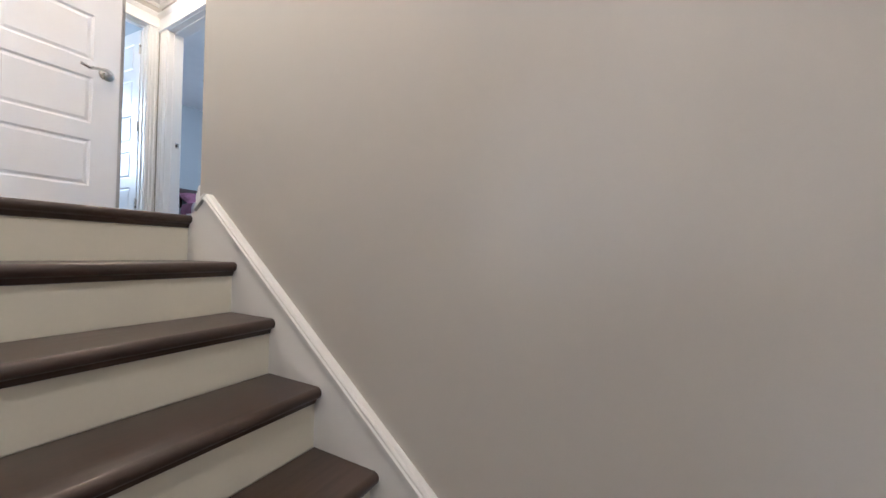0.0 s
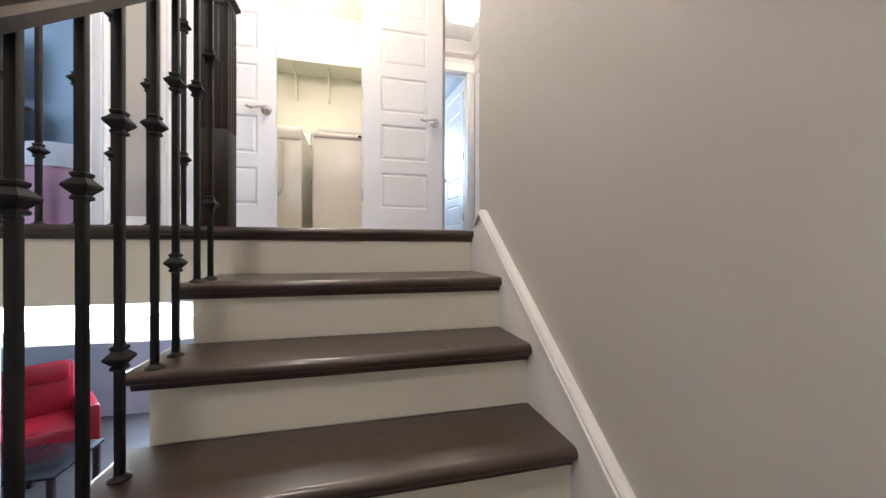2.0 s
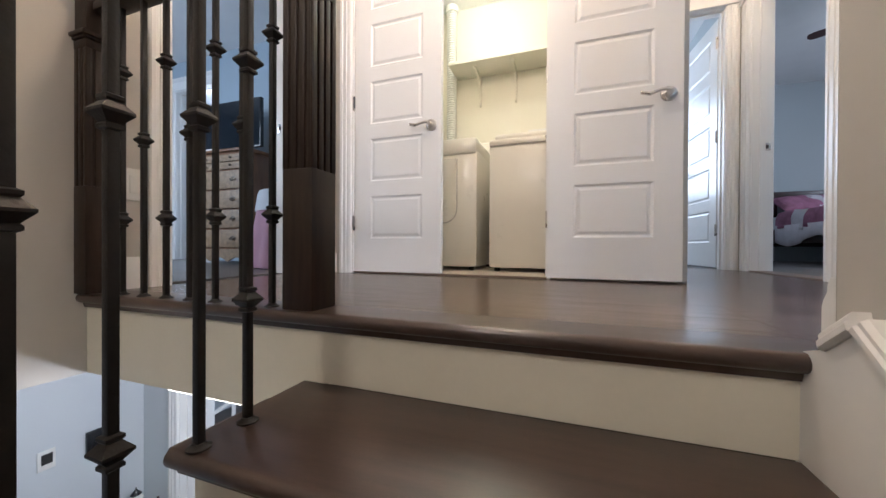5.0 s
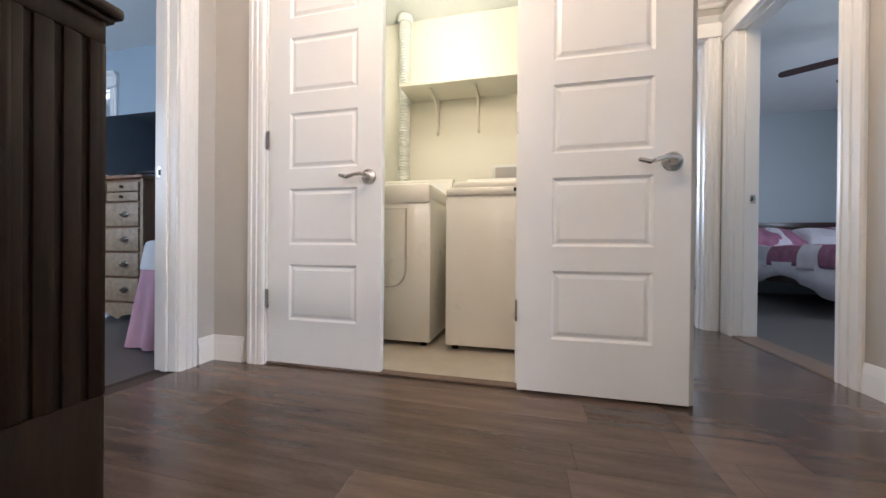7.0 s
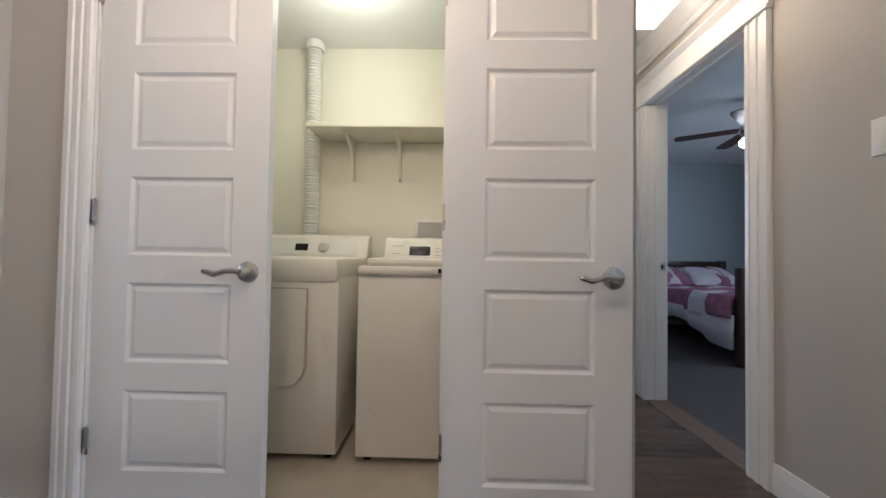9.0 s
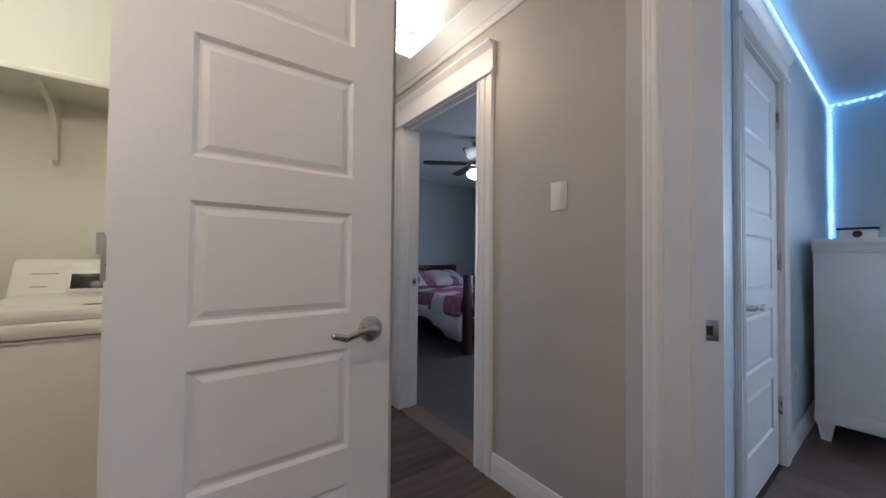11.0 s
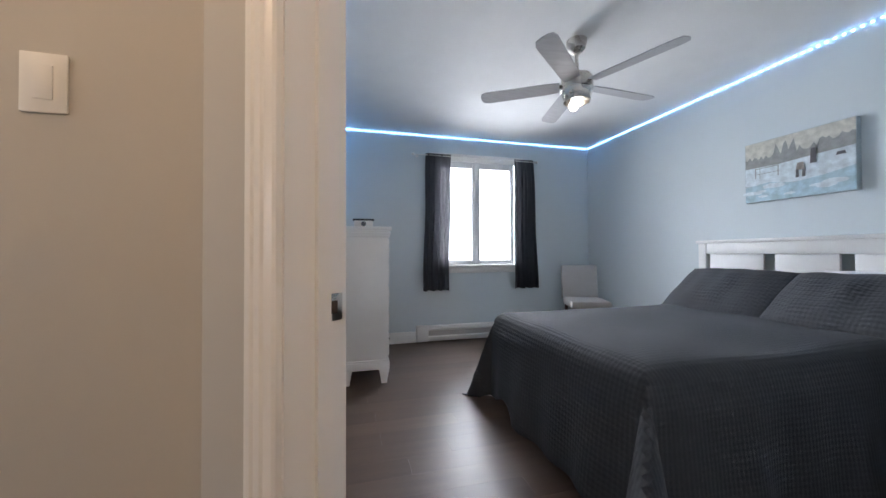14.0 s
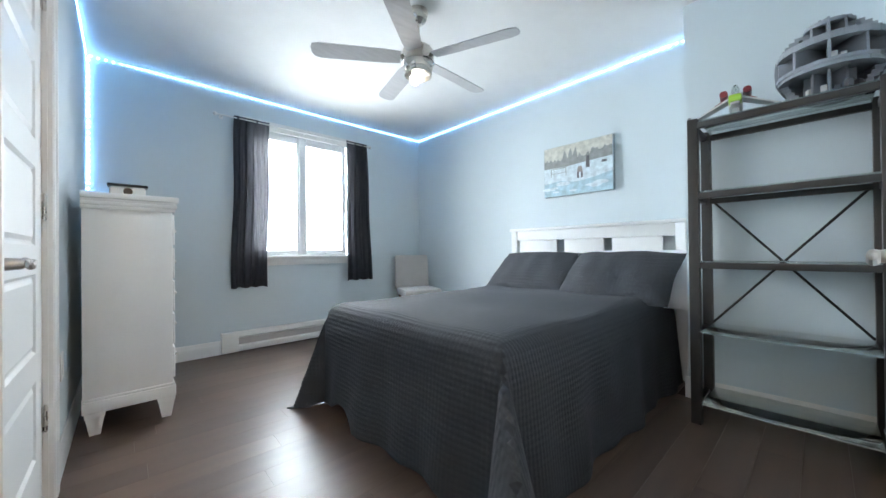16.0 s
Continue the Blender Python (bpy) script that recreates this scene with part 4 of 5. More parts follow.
curtain(-1.125, -0.822, 0.0, 3, -0.038)
curtain(-0.012, 0.250, 0.6, 5, 0.012)

e = thing("baseboard_heater", "white electric baseboard heater under the window", "heater")
b = bmesh.new()
extrude(b, [(0, 0), (0.055, 0), (0.060, 0.01), (0.060, 0.045), (0.035, 0.055), (0.035, 0.120), (0.060, 0.135), (0.050, 0.170), (0, 0.175)], (-1.20, 4.93, L + 0.015), (0.30, 4.93, L + 0.015), (0, -1, 0))
part("housing", b, M["plastic"], e)
for xa, xb in ((-1.235, -1.10), (0.20, 0.335)):
    b = bmesh.new()
    box(b, xa, xb, 4.866, 4.93, L + 0.012, L + 0.192, 0.003)
    part("end_cap", b, M["plastic"], e)
b = bmesh.new()
box(b, -1.10, 0.20, 4.888, 4.895, L + 0.075, L + 0.130)
part("grille", b, M["fabric"], e, "grey heater slot")

# ---- light strip ----
e = thing("led_strip", "glowing pale blue LED strip along the ceiling edge", "light strip")
runs = [((-2.078, 2.05, 3.512), (-2.078, 4.922, 3.512)), ((-2.078, 4.923, 3.512), (1.083, 4.923, 3.512)), ((1.083, 4.922, 3.512), (1.083, 1.80, 3.512)), ((-2.070, 4.918, 3.50), (-2.070, 4.918, 2.36))]
for a, c in runs:
    a, c = Vector(a), Vector(c)
    d = (c - a).normalized()
    b = bmesh.new()
    n = int((c - a).length / 0.042)
    side = 0.0026 if a.z == c.z else 0.0045
    for i in range(n):
        p = a + d * (0.021 + 0.042 * i)
        hx = [0.006 if abs(d[k]) > 0.5 else side for k in range(3)]
        box(b, p.x - hx[0], p.x + hx[0], p.y - hx[1], p.y + hx[1], p.z - hx[2], p.z + hx[2])
    tagged(part("led_row", b, M["led"], e, "row of glowing LEDs", smooth=False), kind="stuff")
    b = bmesh.new()
    box(b, min(a.x, c.x) - 0.002 * (d.x == 0), max(a.x, c.x) + 0.002 * (d.x == 0), min(a.y, c.y) - 0.002 * (d.y == 0), max(a.y, c.y) + 0.002 * (d.y == 0), min(a.z, c.z) + 0.007, max(a.z, c.z) + 0.009)
    part("tape", b, M["plastic"], e)


# ---- ceiling fan ----
def fan(name, x, y, label, blade_mat, start, zb=3.245, r=0.64, lit=True, metal="nickel", tilt=11):
    e = thing(name, label, "ceiling fan", pose(x, y, 0))
    b = bmesh.new()
    lathe(b, [(0.066, CEIL), (0.066, CEIL - 0.02), (0.055, CEIL - 0.06), (0.025, CEIL - 0.085), (0.018, CEIL - 0.09)], 28)
    part("canopy", b, M[metal], e)
    b = bmesh.new()
    tube(b, (0, 0, CEIL - 0.08), (0, 0, zb + 0.07), 0.012, 14)
    part("downrod", b, M[metal], e)
    b = bmesh.new()
    lathe(b, [(0.022, zb + 0.085), (0.030, zb + 0.06), (0.085, zb + 0.048), (0.098, zb + 0.03), (0.100, zb - 0.03), (0.102, zb - 0.034), (0.102, zb - 0.044), (0.096, zb - 0.048), (0.094, zb - 0.075), (0.088, zb - 0.085)], 36)
    part("motor_housing", b, M[metal], e, "brushed nickel motor housing")
    b = bmesh.new()
    if lit:
        lathe(b, [(0.080, zb - 0.086), (0.080, zb - 0.105), (0.086, zb - 0.112), (0.086, zb - 0.122), (0.078, zb - 0.124), (0.076, zb - 0.092)], 30)
        part("lamp_ring", b, M[metal], e)
        b = bmesh.new()
        lathe(b, [(0.012, zb - 0.088), (0.014, zb - 0.11), (0.030, zb - 0.135), (0.030, zb - 0.155), (0.018, zb - 0.175), (0.004, zb - 0.181)], 20, pose(-0.02, 0.01, 0))
        part("bulb", b, M["bulbglass"], e, "lit round bulb")
        b = bmesh.new()
        tube(b, (0.035, -0.02, zb - 0.10), (0.060, -0.035, zb - 0.10), 0.013, 12)
        part("socket", b, M["plastic"], e)
    else:
        lathe(b, [(0.075, zb - 0.086), (0.11, zb - 0.11), (0.105, zb - 0.15), (0.06, zb - 0.18), (0.01, zb - 0.188)], 28)
        part("bowl", b, M["bulbglass"], e, "lit frosted glass bowl")
    for k in range(5):
        m = pose(0, 0, 0, 0, 0, start + 72 * k) @ Matrix.Translation((0, 0, zb - 0.012)) @ Matrix.Rotation(radians(tilt), 4, "X")
        b = bmesh.new()
        out = [(0.11, -0.048), (0.20, -0.056), (r - 0.05, -0.062), (r - 0.012, -0.048), (r, -0.015), (r, 0.02), (r - 0.012, 0.048), (r - 0.05, 0.060), (0.20, 0.056), (0.11, 0.048)]
        lo = [b.verts.new((px, py, -0.003)) for px, py in out]
        hi = [b.verts.new((px, py, 0.003)) for px, py in out]
        b.faces.new(lo[::-1])
        b.faces.new(hi)
        for i in range(len(out)):
            b.faces.new((lo[i], lo[(i + 1) % len(out)], hi[(i + 1) % len(out)], hi[i]))
        bmesh.ops.transform(b, matrix=m, verts=b.verts)
        bl = part("blade", b, M[blade_mat], e)
        b = bmesh.new()
        box(b, 0.085, 0.135, -0.022, 0.022, 0.003, 0.008, 0.001, m)
        part("blade_iron", b, M[metal], bl)


fan("ceiling_fan", -0.51, 2.93, "brushed nickel ceiling fan with five grey blades and a lit bulb", "bladem", -68)
fan("ceiling_fan", -4.56, 3.15, "dark-bladed ceiling fan with a lit glass bowl", "dark", 166, zb=3.26, r=0.60, lit=False, tilt=4)


# ---- bed ----
def cushion(b, w, h, t, m, nx=26, ny=18, flange=0.03, seed=1, sag=0.0):
    rnd = random.Random(seed)
    ph = [rnd.uniform(0, 6.28) for _ in range(6)]
    for s in (1, -1):
        g = []
        for j in range(ny + 1):
            row = []
            for i in range(nx + 1):
                u, v = 2 * i / nx - 1, 2 * j / ny - 1
                d = max(0.0, (1 - abs(u) ** 3.2) * (1 - abs(v) ** 3.2)) ** 0.55
                wob = 0.010 * math.sin(6 * u + ph[0] + 2 * v) * math.sin(4 * v + ph[1]) + 0.006 * math.sin(13 * u + ph[2]) * d
                x = u * w / 2 * (1 - 0.025 * (abs(u) > 0.99) * math.cos(v * 3))
                y = v * h / 2 - sag * (1 - u * u) * (v > 0) * v
                row.append(b.verts.new(m @ Vector((x, y, s * (t / 2 * d + 0.002) + wob * d))))
            g.append(row)
        for j in range(ny):
            for i in range(nx):
                f = (g[j][i], g[j][i + 1], g[j + 1][i + 1], g[j + 1][i])
                b.faces.new(f if s > 0 else f[::-1])
    bmesh.ops.remove_doubles(b, verts=b.verts, dist=0.0045)


BX0, BX1, BY0, BY1, BT = -0.97, 0.98, 1.93, 3.26, L + 0.615
bed = thing("double_bed", "double bed under a charcoal quilt with a white headboard", "bed")
b = bmesh.new()
box(b, 0.985, 1.045, 1.855, 1.918, L, L + 1.105, 0.004)
box(b, 0.985, 1.045, 3.258, 3.325, L, L + 1.105, 0.004)
box(b, 0.990, 1.040, 1.918, 3.258, L + 1.015, L + 1.105, 0.003)
box(b, 0.992, 1.038, 1.918, 3.258, L + 0.36, L + 0.46, 0.003)
hb = part("headboard_frame", b, M["whitewood"], bed, "white lacquered headboard frame")
b = bmesh.new()
box(b, 0.972, 1.055, 1.842, 3.338, L + 1.105, L + 1.130, 0.004)
part("headboard_cap", b, M["whitewood"], bed)
for y0, y1 in ((2.004, 2.356), (2.424, 2.768), (2.840, 3.240)):
    b = bmesh.new()
    box(b, 1.005, 1.025, y0, y1, L + 0.455, L + 1.018, 0.002)
    part("headboard_panel", b, M["whitewood"], bed)
b = bmesh.new()
box(b, BX0 + 0.06, BX1 - 0.01, BY0 + 0.06, BY1 - 0.06, L + 0.36, BT - 0.03, 0.06)
part("mattress", b, M["sheet"], bed, "white mattress")
b = bmesh.new()
box(b, BX0 + 0.07, BX1 - 0.02, BY0 + 0.07, BY1 - 0.07, L + 0.16, L + 0.36, 0.02)
part("box_spring", b, M["sheet"], bed)
for x in (BX0 + 0.12, BX1 - 0.12):
    for y in (BY0 + 0.12, BY1 - 0.12):
        b = bmesh.new()
        tube(b, (x, y, L), (x, y, L + 0.17), 0.022, 12)
        part("leg", b, M["plastic"], bed)

quilt = thing("quilt", "charcoal quilted bedspread hanging to the floor at the bed corners", "bedspread")
b = bmesh.new()
OV, ROUND = 0.52, 0.085
NX, NYY = 150, 160
gx = [BX0 - OV + (BX1 - 0.28 - BX0 + OV + 0.22) * i / NX for i in range(NX + 1)]
gy = [BY0 - OV + (BY1 - BY0 + 2 * OV) * j / NYY for j in range(NYY + 1)]


def drape(x, y):
    ox = max(0.0, BX0 - x)
    oy0, oy1 = max(0.0, BY0 - y), max(0.0, y - BY1)
    oy = max(oy0, oy1)
    sgn = -1 if oy0 > 0 else 1
    p = 1.35
    if ox > oy:
        ox *= 1 - 0.20 * math.exp(-(((y - 2.99) / 0.13) ** 2)) + 0.05 * math.sin(5 * y)
    drop = (ox ** p + oy ** p) ** (1 / p) if ox + oy > 0 else 0.0
    px, py = max(x, BX0), min(max(y, BY0), BY1)
    wob = 0.006 * math.sin(7 * x + 3 * y) + 0.005 * math.sin(11 * y - 4 * x)
    if drop == 0:
        edge = min(px - BX0, py - BY0, BY1 - py)
        q = max(0.0, ROUND - edge)
        z = BT + wob * min(1, edge / 0.1) - (ROUND - math.sqrt(ROUND * ROUND - q * q)) - 0.012 * max(0, 1 - edge / 0.4)
        return Vector((px, py, z))
    corner = min(ox, oy) / max(ox, oy) if oy > 0 and ox > 0 else 0.0
    fold = 0.018 * drop / OV * math.sin(9.0 * (y if ox > oy else x) + 1.0) + 0.012 * drop / OV * math.sin(21 * (y if ox > oy else x))
    flare = 0.008 * min(1, drop / 0.05) + 0.07 * drop + 0.20 * corner * drop + fold * (1 - corner)
    flare += (0.70 if sgn < 0 else 0.05) * corner * drop
    ang = math.atan2(oy, ox)
    dx, dy = -math.cos(ang), sgn * math.sin(ang)
    if sgn > 0 and ox > 0:
        dy *= 0.45
    z = BT - 0.012 - ROUND - drop * (0.985 - (0.10 if sgn < 0 else 0.30) * corner)
    if z < L + 0.006:
        flare += (L + 0.006 - z) * (0.7 if sgn < 0 else 0.12)
        z = L + 0.006
    return Vector((px + dx * flare, py + dy * flare, z))


g = [[b.verts.new(drape(x, y)) for y in gy] for x in gx]
for i in range(NX):
    for j in range(NYY):
        b.faces.new((g[i][j], g[i + 1][j], g[i + 1][j + 1], g[i][j + 1]))
ob = part("bedspread", b, M["quilt"], quilt)
mm = ob.modifiers.new("thick", "SOLIDIFY")
mm.thickness, mm.offset = 0.008, 1
for y, rz, sd in ((2.205, -1.5, 4), (2.885, 2.0, 9)):
    e = thing("pillow", "charcoal quilted pillow sham leaning on the headboard", "pillow", None, "charcoal pillows")
    b = bmesh.new()
    m = Matrix.Translation((0.68, y, BT + 0.118)) @ Matrix.Rotation(radians(rz), 4, "Z") @ Matrix.Rotation(radians(-90), 4, "Z") @ Matrix.Rotation(radians(37), 4, "X")
    cushion(b, 0.73, 0.52, 0.16, m, seed=sd, sag=0.008)
    part("sham", b, M["quilt"], e)
e = thing("pillow", "white pillow tucked behind the dark shams", "pillow")
b = bmesh.new()
cushion(b, 0.70, 0.46, 0.13, Matrix.Translation((0.86, 2.13, BT + 0.105)) @ Matrix.Rotation(radians(-90), 4, "Z") @ Matrix.Rotation(radians(55), 4, "X"), seed=2)
part("case", b, M["sheet"], e)

# ---- chest ----
e = thing("tall_chest", "tall white lacquered chest of drawers on tapered feet", "chest of drawers", pose(-2.035, 3.735, L))
CW, CD, CH = 0.362, 0.80, 1.24
b = bmesh.new()
box(b, 0, CW, 0, CD, 0.17, CH - 0.05, 0.003)
part("body", b, M["whitewood"], e)
b = bmesh.new()
for o, z0, z1 in ((0.012, CH - 0.085, CH - 0.065), (0.020, CH - 0.065, CH - 0.045), (0.012, CH - 0.045, CH - 0.03), (0.028, CH - 0.03, CH)):
    box(b, -0.004, CW + o, -o, CD + o, z0, z1, 0.003)
part("cornice", b, M["whitewood"], e, "stepped white cornice top")
b = bmesh.new()
box(b, -0.002, CW + 0.012, -0.012, CD + 0.012, 0.115, 0.175, 0.004)
box(b, -0.002, CW + 0.008, -0.008, CD + 0.008, 0.175, 0.190, 0.004)
part("plinth", b, M["whitewood"], e)
for x in (0.045, CW - 0.03):
    for y in (0.03, CD - 0.03):
        b = bmesh.new()
        lathe(b, [(0.030, 0), (0.048, 0.085), (0.048, 0.09), (0.054, 0.092), (0.054, 0.116)], 4, pose(x, y, 0, 0, 0, 45))
        part("foot", b, M["whitewood"], e, smooth=False)
for k in range(5):
    b = bmesh.new()
    box(b, CW, CW + 0.012, 0.03, CD - 0.03, 0.21 + 0.19 * k, 0.385 + 0.19 * k, 0.004)
    d = part("drawer_front", b, M["whitewood"], e)
    for y in (0.22, 0.58):
        b = bmesh.new()
        ball(b, CW + 0.024, y, 0.30 + 0.19 * k, 0.013, 0.013, 0.013)
        part("knob", b, M["nickel"], d)
e = thing("alarm_clock", "small white clock with a dark top on the chest", "clock", pose(-1.86, 3.86, L + CH))
b = bmesh.new()
box(b, -0.075, 0.075, -0.04, 0.04, 0, 0.055, 0.012)
part("case", b, M["plastic"], e)
b = bmesh.new()
box(b, -0.085, 0.085, -0.05, 0.05, 0.055, 0.068, 0.005)
part("top_plate", b, M["black"], e)
b = bmesh.new()
lathe(b, [(0.02, 0), (0.02, 0.003)], 16, pose(0, -0.041, 0.028, 90))
part("dial", b, M["black"], e)

# ---- chair ----
e = thing("dining_chair", "light grey upholstered chair in the bedroom corner", "chair", pose(0.70, 4.47, L, 0, 0, -22))
b = bmesh.new()
box(b, -0.22, 0.22, -0.24, 0.20, 0.40, 0.49, 0.03)
part("seat", b, M["fabric"], e)
b = bmesh.new()
box(b, -0.215, 0.215, -0.025, 0.035, 0.46, 0.88, 0.022, Matrix.Translation((0, 0.20, 0)) @ Matrix.Rotation(radians(-7), 4, "X"))
part("backrest", b, M["fabric"], e)
for x in (-0.19, 0.19):
    for y in (-0.21, 0.17):
        b = bmesh.new()
        tube(b, (x, y, 0), (x * 0.96, y, 0.41), 0.014, 8, 0.02)
        part("leg", b, M["dark"], e)

# ---- picture ----
e = thing("canvas_picture", "canvas print of a snowy outdoor rink with bare trees", "picture", pose(1.09, 2.672, 2.737, 0, 0, -90))
b = bmesh.new()
box(b, -0.315, 0.315, -0.038, 0, -0.228, 0.228, 0.003)
can = part("canvas", b, material("painted_canvas", (0.40, 0.47, 0.50), 0.8, vary=0.25, scale=9, fine=300, bump=0.2), e)
PAINT = dict(sky=(0.55, 0.54, 0.48), snow=(0.62, 0.70, 0.74), ice=(0.40, 0.55, 0.62), trees=(0.27, 0.28, 0.27), dark=(0.10, 0.10, 0.11), coat=(0.30, 0.27, 0.25))
PM = {k: material("paint_" + k, v, 0.8, vary=0.35, scale=22, fine=300, bump=0.2) for k, v in PAINT.items()}
rnd = random.Random(7)


def stroke(mat, pts, depth, name="paint_area"):
    b = bmesh.new()
    lo = [b.verts.new((x, -0.0382 - depth, z)) for x, z in pts]
    b.faces.new(lo)
    g = bmesh.ops.extrude_face_region(b, geom=b.faces[:])
    for v in g["geom"]:
        if isinstance(v, bmesh.types.BMVert):
            v.co.y += 0.0006
    part(name, b, PM[mat], can, smooth=False)


stroke("sky", [(-0.31, 0.06), (0.31, 0.06), (0.31, 0.225), (-0.31, 0.225)], 0.001)
n = 40
top_line = [(-0.31 + 0.62 * i / n, 0.09 + 0.05 * rnd.random() + (0.05 if 12 < i < 22 and i % 3 else 0) + 0.03 * (i > 28)) for i in range(n + 1)]
stroke("trees", [(-0.31, 0.03), (0.31, 0.03)] + top_line[::-1], 0.002)
stroke("snow", [(-0.31, -0.10), (0.31, -0.13), (0.31, 0.055), (0.1, 0.045), (-0.1, 0.03), (-0.31, 0.035)], 0.003)
stroke("ice", [(-0.31, -0.225), (0.31, -0.225), (0.31, -0.07), (0.16, -0.10), (0.0, -0.12), (-0.15, -0.09), (-0.31, -0.11)], 0.004)
for k in range(9):
    cx, cz, w = rnd.uniform(-0.28, 0.24), rnd.uniform(-0.20, -0.10), rnd.uniform(0.03, 0.09)
    stroke("snow", [(cx + w * math.cos(a * 0.628), cz + w * 0.28 * math.sin(a * 0.628) * rnd.uniform(0.7, 1.2)) for a in range(10)], 0.0045 + 0.0003 * k)
for x0, z0, w, h in ((-0.24, -0.05, 0.006, 0.075), (-0.24, 0.02, 0.15, 0.006), (-0.095, -0.05, 0.006, 0.075), (-0.21, -0.05, 0.004, 0.07), (-0.24, -0.02, 0.15, 0.003)):
    stroke("trees", [(x0, z0), (x0 + w, z0), (x0 + w, z0 + h), (x0, z0 + h)], 0.0075)
for x0, z0, w, h, mt in ((0.01, -0.09, 0.02, 0.06, "dark"), (0.045, -0.09, 0.02, 0.055, "dark"), (0.012, -0.04, 0.05, 0.05, "coat"), (0.09, -0.01, 0.035, 0.10, "dark"), (0.22, 0.01, 0.05, 0.02, "dark")):
    stroke(mt, [(x0, z0), (x0 + w, z0), (x0 + w * 0.85, z0 + h), (x0 + w * 0.15, z0 + h)], 0.0085)

# ---- etagere ----
e = thing("shelf_unit", "dark bronze metal etagere with glass shelves and crossed back braces", "shelf unit")
SX0, SX1, SY0, SY1, ST = 0.325, 0.675, 1.014, 1.70, L + 1.60
for x in (SX0, SX1 - 0.045):
    for y in (SY0, SY1 - 0.045):
        b = bmesh.new()
        box(b, x, x + 0.045, y, y + 0.045, L, ST, 0.002)
        part("post", b, M["steel"], e)
for z, solid in ((ST - 0.02, 1), (L + 1.21, 1), (L + 0.845, 1), (L + 0.475, 0), (L + 0.10, 0)):
    hgt = 0.03 if solid else 0.012
    for y in (SY0, SY1 - 0.03):
        b = bmesh.new()
        box(b, SX0 + 0.045, SX1 - 0.045, y, y + 0.03, z - hgt, z, 0.001)
        part("side_rail", b, M["steel"], e)
    if solid:
        for x in (SX0 + 0.005, SX1 - 0.035):
            b = bmesh.new()
            box(b, x, x + 0.03, SY0 + 0.045, SY1 - 0.045, z - hgt, z, 0.001)
            part("rail", b, M["steel"], e)
    b = bmesh.new()
    box(b, SX0 + 0.012, SX1 - 0.012, SY0 + 0.046, SY1 - 0.046, z + 0.001, z + 0.009, 0.001)
    part("glass_shelf", b, M["shelfglass"], e, "clear glass shelf")
for za, zb in ((0.49, 1.20), (1.20, 0.49)):
    b = bmesh.new()
    tube(b, (SX1 - 0.018, SY0 + 0.046, L + za), (SX1 - 0.018 - (0.008 if za > 1 else 0), SY1 - 0.046, L + zb), 0.006, 8)
    part("cross_brace", b, M["iron"], e)

e = thing("toy_spaceship", "small white and red toy spaceship with spread wings", "toy", pose(0.45, 1.515, ST - 0.009, 0, 0, 6))
TW = material("toy_white", (0.6, 0.6, 0.58), 0.35, bump=0)
TR = material("toy_red", (0.22, 0.02, 0.03), 0.35, bump=0)
TG = material("toy_green", (0.35, 0.55, 0.05), 0.35, bump=0)
TY = material("toy_grey", (0.26, 0.28, 0.31), 0.4, bump=0)
TD = material("toy_dark_grey", (0.07, 0.075, 0.085), 0.4, bump=0)
b = bmesh.new()
box(b, -0.050, 0.060, -0.028, 0.028, 0.045, 0.115, 0.010)
box(b, -0.115, -0.045, -0.019, 0.019, 0.040, 0.075, 0.008)
box(b, -0.03, 0.05, -0.016, 0.016, 0.0, 0.05, 0.004)
part("hull", b, TW, e)
b = bmesh.new()
box(b, -0.122, -0.048, -0.026, 0.026, 0.050, 0.088, 0.010)
part("nose", b, TG, e)
b = bmesh.new()
ball(b, -0.005, 0, 0.128, 0.034, 0.020, 0.040)
part("canopy", b, M["shelfglass"], e)
for s in (1, -1):
    b = bmesh.new()
    bmesh.ops.create_cube(b, size=1)
    for v in b.verts:
        out = v.co.y * s + 0.5
        v.co = Vector((0.015 + v.co.x * (0.085 - 0.035 * out), s * (0.026 + 0.165 * out), 0.098 - 0.080 * out + v.co.z * 0.009))
    w = part("wing", b, TW, e, smooth=False)
    b = bmesh.new()
    bmesh.ops.create_cube(b, size=1)
    for v in b.verts:
        out = v.co.y * s + 0.5
        v.co = Vector((0.015 + v.co.x * (0.079 - 0.012 * out), s * (0.055 + 0.028 * out), 0.0865 - 0.0136 * out + v.co.z * 0.0125))
    part("wing_stripe", b, TR, w, "dark red wing stripe", smooth=False)
    b = bmesh.new()
    tube(b, (-0.045, s * 0.046, 0.122), (0.055, s * 0.046, 0.122), 0.017, 12)
    part("engine", b, TR, e)
    b = bmesh.new()
    tube(b, (-0.085, s * 0.188, 0.018), (0.05, s * 0.188, 0.018), 0.0085, 10)
    part("wing_tip", b, TY, w)

e = thing("brick_model", "large grey toy-brick sphere model with open compartments", "toy", pose(0.47, 1.192, ST - 0.009) @ Matrix.Scale(0.86, 4))
b = bmesh.new()
R, CZ = 0.205, 0.19
